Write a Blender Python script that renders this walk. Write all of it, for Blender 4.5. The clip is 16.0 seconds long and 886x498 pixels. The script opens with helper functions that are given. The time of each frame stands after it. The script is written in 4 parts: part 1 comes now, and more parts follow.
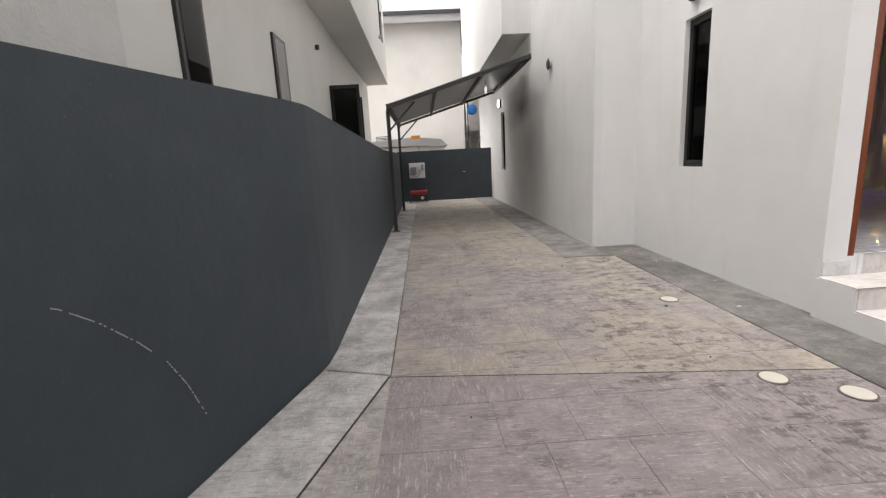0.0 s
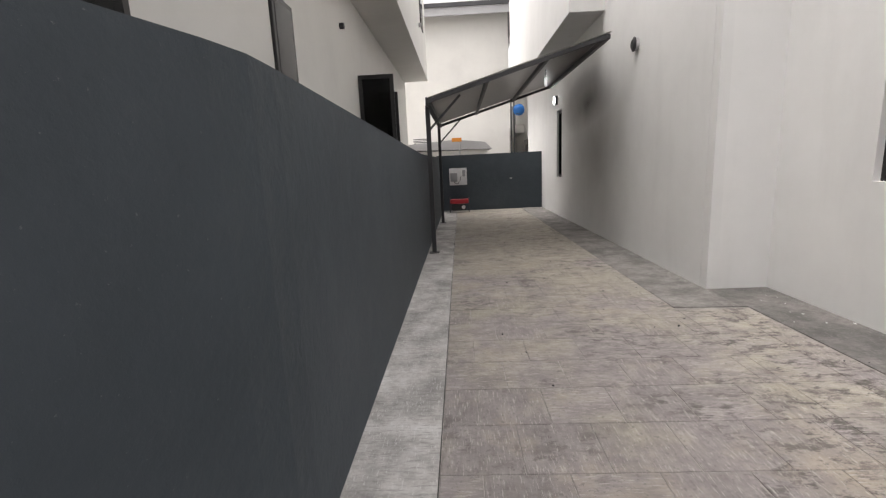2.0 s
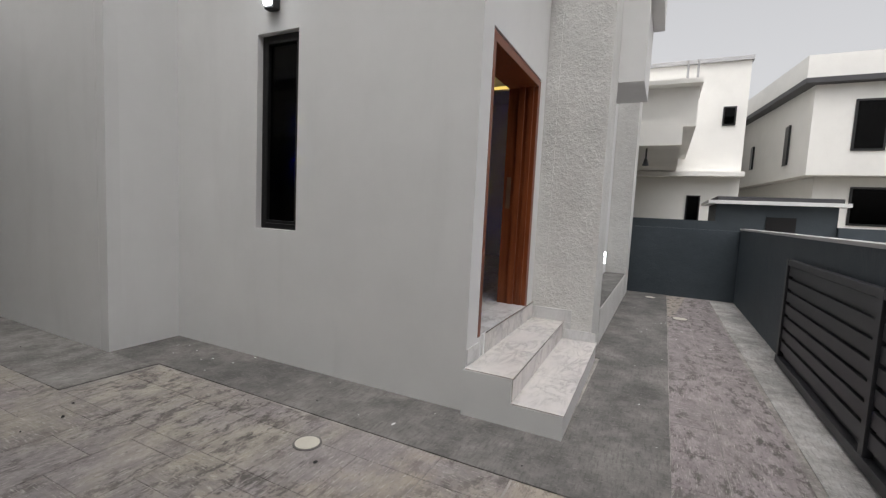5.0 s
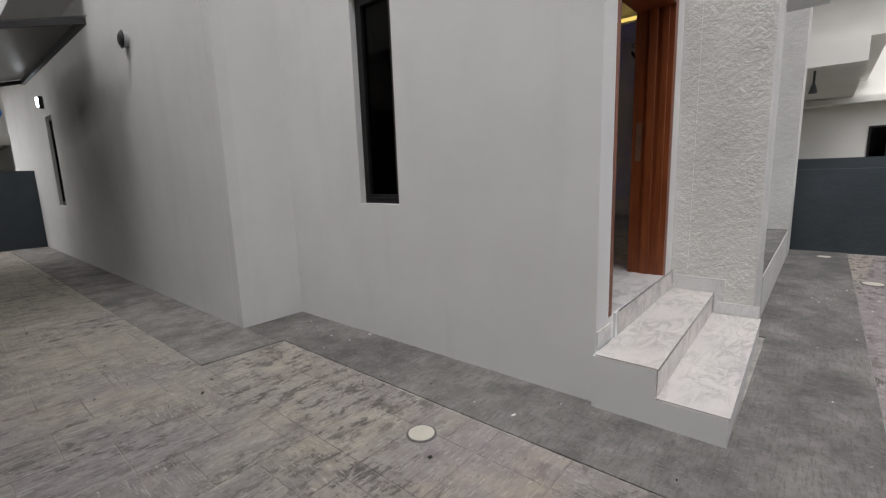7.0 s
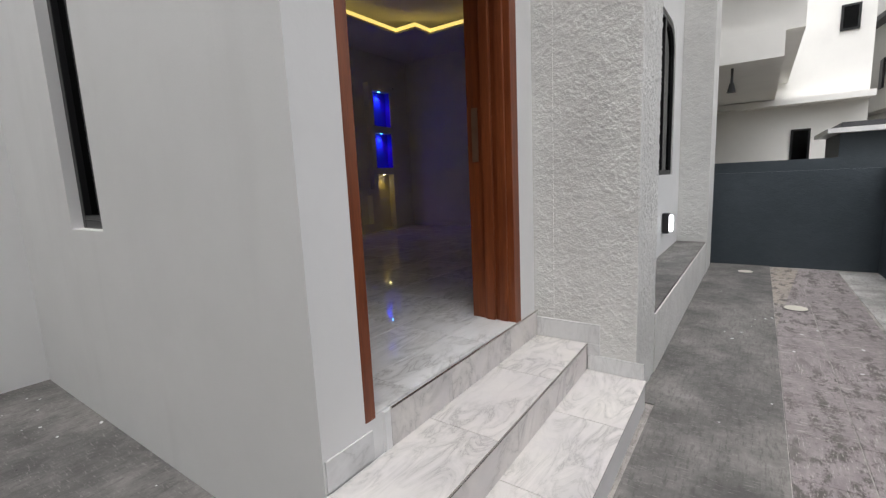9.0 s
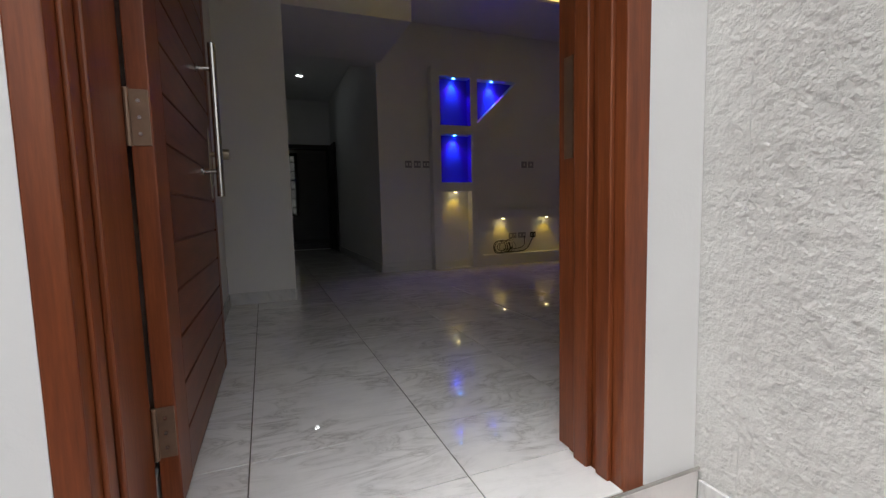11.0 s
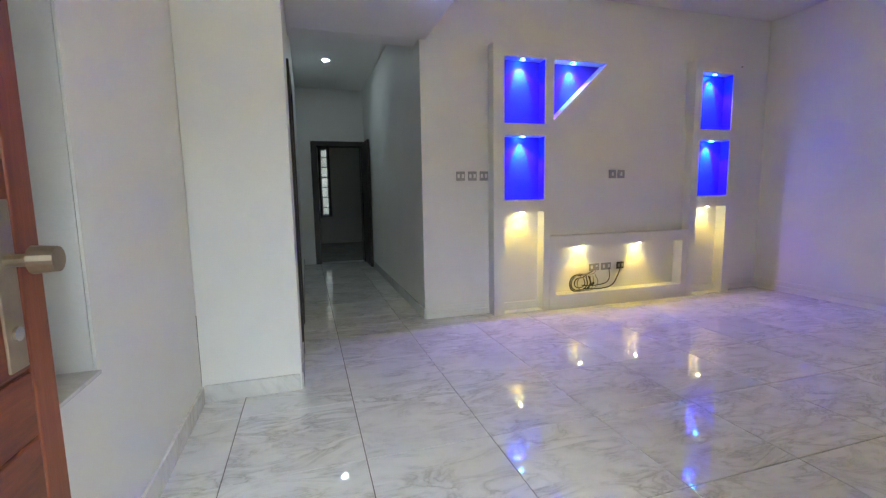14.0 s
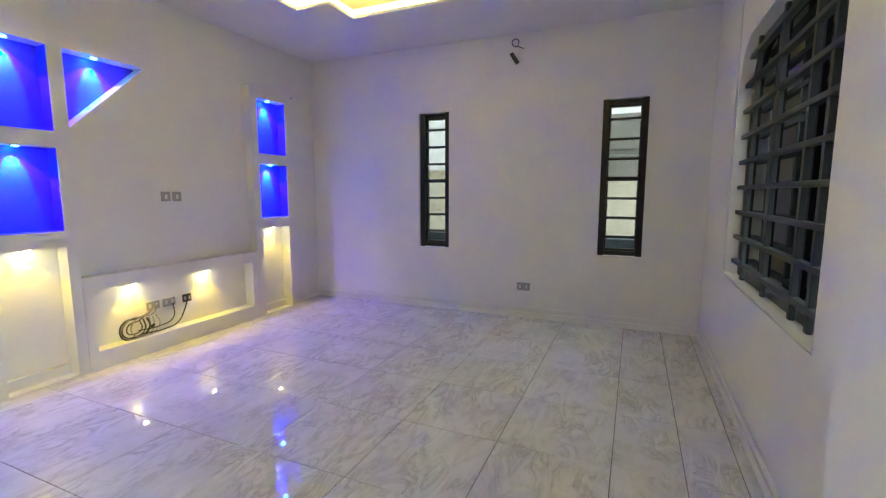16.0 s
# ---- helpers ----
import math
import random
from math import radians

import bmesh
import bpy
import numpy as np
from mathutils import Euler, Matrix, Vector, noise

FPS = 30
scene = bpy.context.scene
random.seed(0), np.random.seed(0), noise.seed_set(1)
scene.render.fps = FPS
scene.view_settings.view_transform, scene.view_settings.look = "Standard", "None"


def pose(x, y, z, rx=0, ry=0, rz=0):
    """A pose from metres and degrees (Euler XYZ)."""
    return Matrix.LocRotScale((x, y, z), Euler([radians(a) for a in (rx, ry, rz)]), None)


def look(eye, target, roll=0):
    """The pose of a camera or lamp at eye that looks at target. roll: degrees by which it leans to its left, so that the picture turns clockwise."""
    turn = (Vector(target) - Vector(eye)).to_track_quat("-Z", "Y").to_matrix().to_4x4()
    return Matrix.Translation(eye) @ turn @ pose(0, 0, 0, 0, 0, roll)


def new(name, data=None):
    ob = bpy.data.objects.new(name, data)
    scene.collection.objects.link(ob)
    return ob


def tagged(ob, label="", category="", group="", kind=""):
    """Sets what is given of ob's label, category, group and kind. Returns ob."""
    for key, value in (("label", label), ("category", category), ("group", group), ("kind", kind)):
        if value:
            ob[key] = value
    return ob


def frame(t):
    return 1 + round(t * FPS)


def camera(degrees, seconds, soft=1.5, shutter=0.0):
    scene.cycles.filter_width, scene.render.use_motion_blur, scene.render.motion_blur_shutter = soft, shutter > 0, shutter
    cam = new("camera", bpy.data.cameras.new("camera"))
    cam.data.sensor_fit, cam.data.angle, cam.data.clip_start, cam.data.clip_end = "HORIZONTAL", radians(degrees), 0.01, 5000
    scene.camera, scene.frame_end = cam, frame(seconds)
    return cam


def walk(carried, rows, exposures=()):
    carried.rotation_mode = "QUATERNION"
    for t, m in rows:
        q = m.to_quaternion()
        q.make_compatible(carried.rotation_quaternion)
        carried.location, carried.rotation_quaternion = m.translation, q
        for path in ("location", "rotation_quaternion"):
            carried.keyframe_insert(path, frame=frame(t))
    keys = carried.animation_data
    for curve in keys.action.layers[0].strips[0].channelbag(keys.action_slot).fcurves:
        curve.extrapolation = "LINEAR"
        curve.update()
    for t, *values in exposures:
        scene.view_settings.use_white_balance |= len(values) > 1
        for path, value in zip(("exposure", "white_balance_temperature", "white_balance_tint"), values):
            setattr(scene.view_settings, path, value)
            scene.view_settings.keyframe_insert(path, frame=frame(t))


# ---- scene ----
cam = camera(89.9, 16.0, soft=1.3)
PATH = [
    (0, (-0.33, -0.643, 1.357), (-0.261, 1.317, 0.968), -3.0),
    (0.5, (-0.268, -0.213, 1.382), (-0.318, 1.749, 1.0), -2.5),
    (1, (-0.344, 0.224, 1.401), (-0.416, 2.186, 1.018), -2.6),
    (1.5, (-0.429, 0.608, 1.417), (-0.525, 2.568, 1.032), -3.1),
    (2, (-0.467, 1.019, 1.413), (-0.557, 2.983, 1.047), -2.7),
    (2.5, (-0.507, 1.368, 1.453), (-0.436, 3.334, 1.091), -2.1),
    (3, (-0.528, 1.633, 1.431), (-0.184, 3.574, 1.093), -1.4),
    (3.5, (-0.375, 1.814, 1.454), (0.351, 3.652, 1.151), -0.5),
    (4, (-0.203, 1.726, 1.464), (1.019, 3.288, 1.202), 1.0),
    (4.5, (-0.046, 1.534, 1.404), (1.624, 2.619, 1.214), 2.6),
    (4.7, (-0.027, 1.445, 1.378), (1.76, 2.326, 1.202), 2.8),
    (6.8, (0.231, 1.546, 1.391), (1.874, 2.637, 1.057), -1.1),
    (7, (0.302, 1.646, 1.371), (1.798, 2.93, 1.036), -1.9),
    (7.5, (0.625, 1.781, 1.4), (2.032, 3.161, 1.06), -4.1),
    (8, (1.072, 1.626, 1.327), (2.652, 2.813, 1.021), -3.0),
    (8.2, (1.252, 1.544, 1.337), (2.876, 2.668, 1.022), -2.4),
    (10.3, (2.832, 1.454, 1.278), (4.177, 2.922, 1.081), -3.2),
    (10.5, (2.982, 1.506, 1.28), (4.177, 3.098, 1.094), -3.0),
    (11, (3.264, 1.688, 1.278), (4.006, 3.537, 1.094), -1.4),
    (11.5, (3.415, 1.995, 1.285), (3.946, 3.914, 1.098), -0.6),
    (12, (3.486, 2.28, 1.31), (3.832, 4.239, 1.109), -0.5),
    (12.5, (3.585, 2.589, 1.354), (3.865, 4.559, 1.15), -0.4),
    (13, (3.592, 2.778, 1.492), (3.855, 4.75, 1.281), 0.7),
    (13.5, (3.555, 2.97, 1.564), (3.903, 4.929, 1.353), 0.8),
    (14, (3.578, 3.071, 1.665), (4.158, 4.969, 1.421), -1.0),
    (14.5, (3.755, 3.155, 1.708), (4.628, 4.936, 1.455), 0.6),
    (15, (3.873, 3.116, 1.834), (5.095, 4.678, 1.573), 1.7),
    (15.5, (3.937, 3.103, 1.867), (5.55, 4.259, 1.619), 3.0),
    (16, (3.912, 3.11, 1.875), (5.735, 3.894, 1.626), 0.0),
]
walk(cam, [(t, look(eye, target, roll)) for t, eye, target, roll in PATH],
     exposures=[(0.0, 0.58, 6800, 13), (3.0, 0.54, 6800, 13), (3.8, 0.36, 6700, 12), (4.7, -0.22, 6550, 11), (6.8, -0.2, 6550, 11), (7.5, 0.0, 6400, 11), (8.2, 0.02, 6400, 11), (10.3, 0.02, 6500, 10),
                (11.0, 0.42, 6500, 10), (11.4, 0.82, 6500, 9), (11.6, 1.35, 6520, 9), (11.8, 2.2, 6550, 8), (12.3, 2.95, 6350, 5), (13.2, 3.08, 6080, 1), (16.0, 3.43, 5900, -3)])

# ---- world and sun: bright overcast sky ----
world = bpy.data.worlds.new("overcast")
scene.world = world
world.use_nodes = True
wn = world.node_tree
sky = wn.nodes.new("ShaderNodeTexSky")
sky.sky_type = "NISHITA"
sky.sun_disc = False
sky.sun_elevation = radians(68)
sky.sun_rotation = radians(259)
sky.dust_density = 6.0
hsv = wn.nodes.new("ShaderNodeHueSaturation")
hsv.inputs["Saturation"].default_value = 0.10
hsv.inputs["Value"].default_value = 1.7
wn.links.new(sky.outputs["Color"], hsv.inputs["Color"])
wn.links.new(hsv.outputs["Color"], wn.nodes["Background"].inputs["Color"])
wn.nodes["Background"].inputs["Strength"].default_value = 0.15

sun_data = bpy.data.lights.new("sun", "SUN")
sun_data.energy = 0.6
sun_data.angle = radians(100)
sun_data.color = (1.0, 0.97, 0.93)
sun = new("sun", sun_data)
sun.matrix_world = look((-4, 0, 20), (0.6, 1.0, 8.0))


# ---- materials ----
class Nodes:
    def __init__(self, name):
        self.m = bpy.data.materials.new(name)
        self.m.use_nodes = True
        self.t = self.m.node_tree
        self.p = self.t.nodes["Principled BSDF"]
        self.coord = self.t.nodes.new("ShaderNodeTexCoord").outputs["Object"]

    def n(self, kind, **values):
        node = self.t.nodes.new(kind)
        for key, value in values.items():
            node.inputs[key.replace("_", " ")].default_value = value
        return node

    def link(self, a, b):
        self.t.links.new(a, b)

    def noise(self, scale, detail=4.0, rough=0.6, vec=None, stretch=None):
        node = self.n("ShaderNodeTexNoise", Scale=scale, Detail=detail, Roughness=rough)
        src = vec or self.coord
        if stretch:
            mp = self.n("ShaderNodeMapping", Scale=stretch)
            self.link(src, mp.inputs["Vector"])
            src = mp.outputs["Vector"]
        self.link(src, node.inputs["Vector"])
        return node.outputs["Fac"]

    def ramp(self, fac, stops):
        node = self.t.nodes.new("ShaderNodeValToRGB")
        el = node.color_ramp.elements
        while len(el) < len(stops):
            el.new(0.5)
        for e, (pos, c) in zip(el, stops):
            e.position = pos
            e.color = (*c, 1) if len(c) == 3 else c
        self.link(fac, node.inputs["Fac"])
        return node.outputs["Color"]

    def mix(self, fac, a, b, mode="MIX"):
        node = self.t.nodes.new("ShaderNodeMix")
        node.data_type, node.blend_type = "RGBA", mode
        for sock, v in ((node.inputs[0], fac), (node.inputs[6], a), (node.inputs[7], b)):
            if isinstance(v, (int, float)):
                sock.default_value = v
            elif isinstance(v, tuple):
                sock.default_value = (*v, 1)
            else:
                self.link(v, sock)
        return node.outputs[2]

    def math(self, op, a, b=0.0):
        node = self.t.nodes.new("ShaderNodeMath")
        node.operation = op
        for sock, v in ((node.inputs[0], a), (node.inputs[1], b)):
            if isinstance(v, (int, float)):
                sock.default_value = v
            else:
                self.link(v, sock)
        return node.outputs[0]

    def bump(self, height, strength, distance=0.01):
        node = self.n("ShaderNodeBump", Strength=strength, Distance=distance)
        self.link(height, node.inputs["Height"])
        self.link(node.outputs["Normal"], self.p.inputs["Normal"])

    def color(self, c):
        self.link(c, self.p.inputs["Base Color"])


G = (lambda v: (v, v, v))


def paint(name, base, rough=0.7, spread=0.06, grain=120.0, bump=0.15, blotch=1.2, metal=0.0):
    """Plain painted or cast surface: large soft blotches, fine grain, slight relief."""
    k = Nodes(name)
    lo = tuple(max(0.0, c * (1 - spread * 1.6)) for c in base)
    hi = tuple(min(1.0, c * (1 + spread)) for c in base)
    big = k.noise(blotch, 5, 0.65)
    fine = k.noise(grain, 3, 0.6)
    c = k.ramp(big, [(0.3, lo), (0.5, base), (0.72, hi)])
    k.color(k.mix(0.12, c, k.ramp(fine, [(0.3, G(0.4)), (0.7, G(0.6))]), "OVERLAY"))
    k.p.inputs["Roughness"].default_value = rough
    k.p.inputs["Metallic"].default_value = metal
    k.bump(k.math("ADD", k.math("MULTIPLY", big, 2.0), fine), bump, 0.004)
    return k.m


def make_render_coat():
    k = Nodes("rough_render")
    a, b = k.noise(55, 4, 0.6), k.noise(16, 3, 0.6)
    k.color(k.ramp(k.noise(2.5, 5), [(0.3, (0.65, 0.645, 0.625)), (0.7, (0.76, 0.755, 0.735))]))
    k.p.inputs["Roughness"].default_value = 0.85
    k.bump(k.math("ADD", k.math("MULTIPLY", k.ramp(a, [(0.42, G(0)), (0.60, G(1))]), 0.4), k.ramp(b, [(0.42, G(0)), (0.58, G(1))])), 0.5, 0.008)
    return k.m


def make_facade():
    """White exterior paint with soft grey streaks and a soot cloud left by an exhaust."""
    k = Nodes("exterior_white_paint")
    base = k.ramp(k.noise(0.7, 5, 0.65), [(0.3, (0.75, 0.75, 0.745)), (0.65, (0.82, 0.82, 0.815))])
    streak = k.noise(1.5, 4, 0.6, stretch=(1.5, 1.5, 0.25))
    base = k.mix(k.ramp(streak, [(0.55, G(0)), (0.85, G(0.25))]), base, (0.55, 0.54, 0.53))
    sep = k.t.nodes.new("ShaderNodeSeparateXYZ")
    k.link(k.coord, sep.inputs[0])
    wob = k.math("MULTIPLY", k.math("SUBTRACT", k.noise(1.3, 4), 0.5), 1.6)

    def blob(cy, cz, sy, sz, fall):
        dy = k.math("DIVIDE", k.math("SUBTRACT", sep.outputs[1], cy), sy)
        dz = k.math("DIVIDE", k.math("SUBTRACT", sep.outputs[2], cz), sz)
        d = k.math("SQRT", k.math("ADD", k.math("MULTIPLY", dy, dy), k.math("MULTIPLY", dz, dz)))
        return k.ramp(k.math("ADD", d, k.math("MULTIPLY", wob, 0.22)), [(0.0, G(fall)), (0.45, G(fall * 0.45)), (1.0, G(0))])
    k_x = k.math("LESS_THAN", sep.outputs[0], 2.2)
    soot = k.math("MAXIMUM", blob(10.2, 2.5, 2.1, 0.72, 0.92), k.math("MAXIMUM", blob(9.6, 1.5, 2.3, 1.7, 0.55), blob(8.6, 1.6, 3.6, 2.4, 0.3)))
    base = k.mix(k.math("MULTIPLY", soot, k_x), base, (0.12, 0.115, 0.11))
    k.color(base)
    k.p.inputs["Roughness"].default_value = 0.75
    k.bump(k.math("ADD", k.noise(70, 3), k.math("MULTIPLY", k.noise(3, 3), 3.0)), 0.12, 0.006)
    return k.m


def make_dark_wall():
    k = Nodes("charcoal_wall_paint")
    c = k.ramp(k.noise(0.9, 6, 0.7), [(0.3, (0.034, 0.047, 0.058)), (0.55, (0.044, 0.058, 0.071)), (0.75, (0.058, 0.073, 0.087))])
    scuff = k.ramp(k.noise(3.2, 8, 0.75), [(0.68, G(0)), (0.78, G(0.35))])
    c = k.mix(scuff, c, (0.10, 0.112, 0.122))
    specks = k.ramp(k.noise(60, 3, 0.6), [(0.70, G(0)), (0.74, G(0.5))])
    c = k.mix(specks, c, (0.15, 0.16, 0.17))
    k.color(c)
    k.p.inputs["Roughness"].default_value = 0.62
    k.bump(k.math("ADD", k.noise(30, 5, 0.7), k.math("MULTIPLY", k.noise(4, 4), 2.5)), 0.42, 0.012)
    return k.m


def make_stamped():
    """Stamped concrete: buff and mauve pours worn pale, with clusters of dark brush-like grime and short trowel strokes."""
    k = Nodes("stamped_concrete")
    info = k.t.nodes.new("ShaderNodeObjectInfo")
    geo = k.t.nodes.new("ShaderNodeNewGeometry").outputs["Position"]
    comb = k.t.nodes.new("ShaderNodeCombineXYZ")
    k.link(k.math("MULTIPLY", info.outputs["Random"], 40.0), comb.inputs[2])
    off = k.t.nodes.new("ShaderNodeVectorMath")
    off.operation = "ADD"
    k.link(geo, off.inputs[0])
    k.link(comb.outputs[0], off.inputs[1])
    v = off.outputs[0]
    axes = k.t.nodes.new("ShaderNodeSeparateXYZ")
    k.link(geo, axes.inputs[0])

    def ramp_over(axis, a, b, lo, hi):
        node = k.n("ShaderNodeMapRange")
        k.link(axes.outputs[axis], node.inputs[0])
        for i, val in enumerate((a, b, lo, hi), 1):
            node.inputs[i].default_value = val
        return node.outputs[0]
    pick = k.math("GREATER_THAN", info.outputs["Random"], 0.5)
    stroke = k.mix(pick, k.noise(9, 5, 0.65, vec=v, stretch=(5.0, 0.9, 1)), k.noise(9, 5, 0.65, vec=v, stretch=(0.9, 5.0, 1)))
    # buff in the passage, mauve grey in the front yard, blending in patches
    pour = k.math("GREATER_THAN", k.math("ADD", axes.outputs[1], k.math("MULTIPLY", axes.outputs[0], 0.1065)), 1.968)
    warm = k.ramp(k.math("ADD", k.noise(0.9, 5, 0.65, vec=geo), ramp_over(1, 3.0, 9.0, -0.10, 0.14)), [(0.40, (0.315, 0.285, 0.282)), (0.56, (0.38, 0.348, 0.298))])
    c = k.mix(pour, (0.31, 0.272, 0.278), warm)
    c = k.mix(0.55, c, k.ramp(k.noise(5.5, 7, 0.72, vec=geo), [(0.32, G(0.30)), (0.52, G(0.5)), (0.70, G(0.72))]), "OVERLAY")
    c = k.mix(0.32, c, k.ramp(stroke, [(0.32, G(0.30)), (0.68, G(0.72))]), "OVERLAY")
    c = k.mix(0.14, c, k.ramp(info.outputs["Random"], [(0.0, G(0.3)), (1.0, G(0.7))]), "OVERLAY")
    # sandy bloom where the two pours meet
    sandy = k.ramp(k.math("ADD", k.noise(1.1, 6, 0.7, vec=geo), ramp_over(1, 2.05, 3.4, 0.16, 0.0)), [(0.55, G(0)), (0.68, G(0.5))])
    c = k.mix(k.math("MULTIPLY", sandy, pour), c, (0.47, 0.40, 0.315))
    # grime: short dark dabs gathered in clusters, heavier near the house and in the front yard
    cluster = k.ramp(k.math("ADD", k.noise(1.25, 4, 0.6, vec=geo), ramp_over(0, -0.2, 2.0, -0.06, 0.10)), [(0.42, G(0)), (0.62, G(1))])
    dabs = k.ramp(k.noise(6.5, 8, 0.78, vec=geo, stretch=(0.9, 1.6, 1)), [(0.50, G(0)), (0.57, G(0.95))])
    c = k.mix(k.math("MULTIPLY", cluster, dabs), c, (0.105, 0.094, 0.088))
    tint = k.ramp(k.noise(1.9, 6, 0.7, vec=geo, stretch=(1, 1.3, 1)), [(0.50, G(0)), (0.66, G(0.5))])
    c = k.mix(tint, c, (0.20, 0.182, 0.178))
    # pale scrape marks and dark pinholes
    scrape = k.mix(pick, k.noise(26, 4, 0.7, vec=v, stretch=(4.0, 0.5, 1)), k.noise(26, 4, 0.7, vec=v, stretch=(0.5, 4.0, 1)))
    c = k.mix(k.ramp(scrape, [(0.57, G(0)), (0.65, G(0.6))]), c, (0.60, 0.565, 0.53))
    c = k.mix(k.ramp(k.noise(48, 3, 0.6, vec=v), [(0.60, G(0)), (0.66, G(0.5))]), c, (0.15, 0.138, 0.13))
    k.color(c)
    k.p.inputs["Roughness"].default_value = 0.72
    k.bump(k.math("ADD", stroke, k.math("MULTIPLY", k.noise(26, 3, 0.6, vec=v), 0.6)), 0.5, 0.012)
    return k.m


def make_concrete(name, base, dirt=0.4):
    k = Nodes(name)
    geo = k.t.nodes.new("ShaderNodeNewGeometry").outputs["Position"]
    lo, hi = tuple(c * 0.5 for c in base), tuple(min(0.72, c * 1.45) for c in base)
    c = k.ramp(k.noise(3.5, 8, 0.72, vec=geo), [(0.3, lo), (0.5, base), (0.7, hi)])
    c = k.mix(k.ramp(k.noise(1.1, 6, 0.7, vec=geo), [(0.46, G(0)), (0.62, G(dirt))]), c, (0.085, 0.083, 0.081))
    c = k.mix(k.ramp(k.noise(22, 5, 0.8, vec=geo), [(0.66, G(0)), (0.74, G(0.4))]), c, (0.45, 0.44, 0.43))
    grit = k.noise(16, 6, 0.75, vec=geo, stretch=(0.6, 3.5, 1))
    c = k.mix(k.ramp(grit, [(0.5, G(0)), (0.62, G(0.55))]), c, tuple(v * 0.42 for v in base))
    pale = k.noise(26, 5, 0.75, vec=geo, stretch=(4.0, 0.6, 1))
    c = k.mix(k.ramp(pale, [(0.57, G(0)), (0.64, G(0.6))]), c, tuple(min(0.75, v * 1.6) for v in base))
    k.color(c)
    k.p.inputs["Roughness"].default_value = 0.8
    k.bump(k.math("ADD", k.noise(40, 5, vec=geo), k.noise(8, 5, vec=geo)), 0.45, 0.01)
    return k.m


def make_marble(name, rough, bright=0.78, strong=1.0, warm=1.0):
    """Polished white tile with soft grey veins, another cut of the pattern on every tile."""
    k = Nodes(name)
    info = k.t.nodes.new("ShaderNodeObjectInfo")
    geo = k.t.nodes.new("ShaderNodeNewGeometry").outputs["Position"]
    add = k.t.nodes.new("ShaderNodeVectorMath")
    add.operation = "ADD"
    comb = k.t.nodes.new("ShaderNodeCombineXYZ")
    for i in range(3):
        k.link(k.math("MULTIPLY", info.outputs["Random"], 17.0 + 9 * i), comb.inputs[i])
    k.link(geo, add.inputs[0])
    k.link(comb.outputs[0], add.inputs[1])
    v = add.outputs[0]
    rot = k.n("ShaderNodeMapping", Scale=(1.0, 2.6, 1.0), Rotation=(0, 0, 0.75))
    k.link(v, rot.inputs["Vector"])
    ve = k.n("ShaderNodeTexNoise", Scale=3.0, Detail=8.0, Roughness=0.62, Distortion=1.2)
    k.link(rot.outputs[0], ve.inputs["Vector"])
    line = k.math("ABSOLUTE", k.math("SUBTRACT", ve.outputs["Fac"], 0.5))
    patch = k.ramp(k.noise(3.1, 3, 0.6, vec=v), [(0.38, G(0.15)), (0.6, G(1.0))])
    vein = k.math("MULTIPLY", k.ramp(line, [(0.0, G(0.75 * strong)), (0.018, G(0.36 * strong)), (0.10, G(0.0))]), patch)
    cloud = k.ramp(k.noise(2.2, 6, 0.65, vec=v), [(0.35, (bright * 0.86, bright * 0.86 * warm, bright * 0.86 * warm)), (0.65, (bright, bright * warm, bright * warm * warm))])
    k.color(k.mix(vein, cloud, (0.29, 0.287, 0.28)))
    k.p.inputs["Roughness"].default_value = rough
    return k.m


def make_wood(name, dark, mid, light, rough, stretch, scale=6.0):
    k = Nodes(name)
    g = k.noise(scale, 6, 0.62, stretch=stretch)
    f = k.noise(scale * 6, 4, 0.6, stretch=stretch)
    c = k.ramp(g, [(0.28, dark), (0.5, mid), (0.72, light)])
    k.color(k.mix(0.35, c, k.ramp(f, [(0.3, G(0.3)), (0.7, G(0.7))]), "OVERLAY"))
    k.p.inputs["Roughness"].default_value = rough
    k.bump(f, 0.12, 0.002)
    return k.m


def make_glass(name, tint=(1, 1, 1), rough=0.0):
    k = Nodes(name)
    k.p.inputs["Base Color"].default_value = (*tint, 1)
    k.p.inputs["Roughness"].default_value = rough
    k.p.inputs["Transmission Weight"].default_value = 1.0
    k.p.inputs["IOR"].default_value = 1.2
    return k.m


def make_glow(name, c, strength):
    k = Nodes(name)
    k.p.inputs["Base Color"].default_value = (*c, 1)
    k.p.inputs["Emission Color"].default_value = (*c, 1)
    k.p.inputs["Emission Strength"].default_value = strength
    return k.m


FACADE = make_facade()
RENDER = make_render_coat()
DARKWALL = make_dark_wall()
STAMPED = make_stamped()
BORDER = make_concrete("border_concrete", (0.52, 0.505, 0.49), 0.45)
PATHEDGE = make_concrete("weathered_concrete", (0.26, 0.248, 0.238), 0.75)
APRON = make_concrete("apron_concrete", (0.20, 0.19, 0.182), 0.85)
SOIL = make_concrete("ground_earth", (0.22, 0.20, 0.17))
JOINT = make_concrete("joint_sand", (0.42, 0.39, 0.37), 0.6)
JOINTDARK = make_concrete("dirty_joint", (0.07, 0.066, 0.062), 0.3)
MARBLE = make_marble("marble_tile", 0.035, 0.82, 0.85)
STEPTILE = make_marble("step_tile", 0.14, 0.76, 0.8, 0.955)
GROUT = paint("grout", (0.12, 0.112, 0.10), 0.9)
SKIRT = make_marble("skirting_tile", 0.2, 0.78, 0.5)
# base colour holds the blue lamp glow of niches taken as white
NICHEGLOW = paint("niche_blue_light_colour", (0.085, 0.036, 0.74), 0.5, 0.05, 90, 0.08)
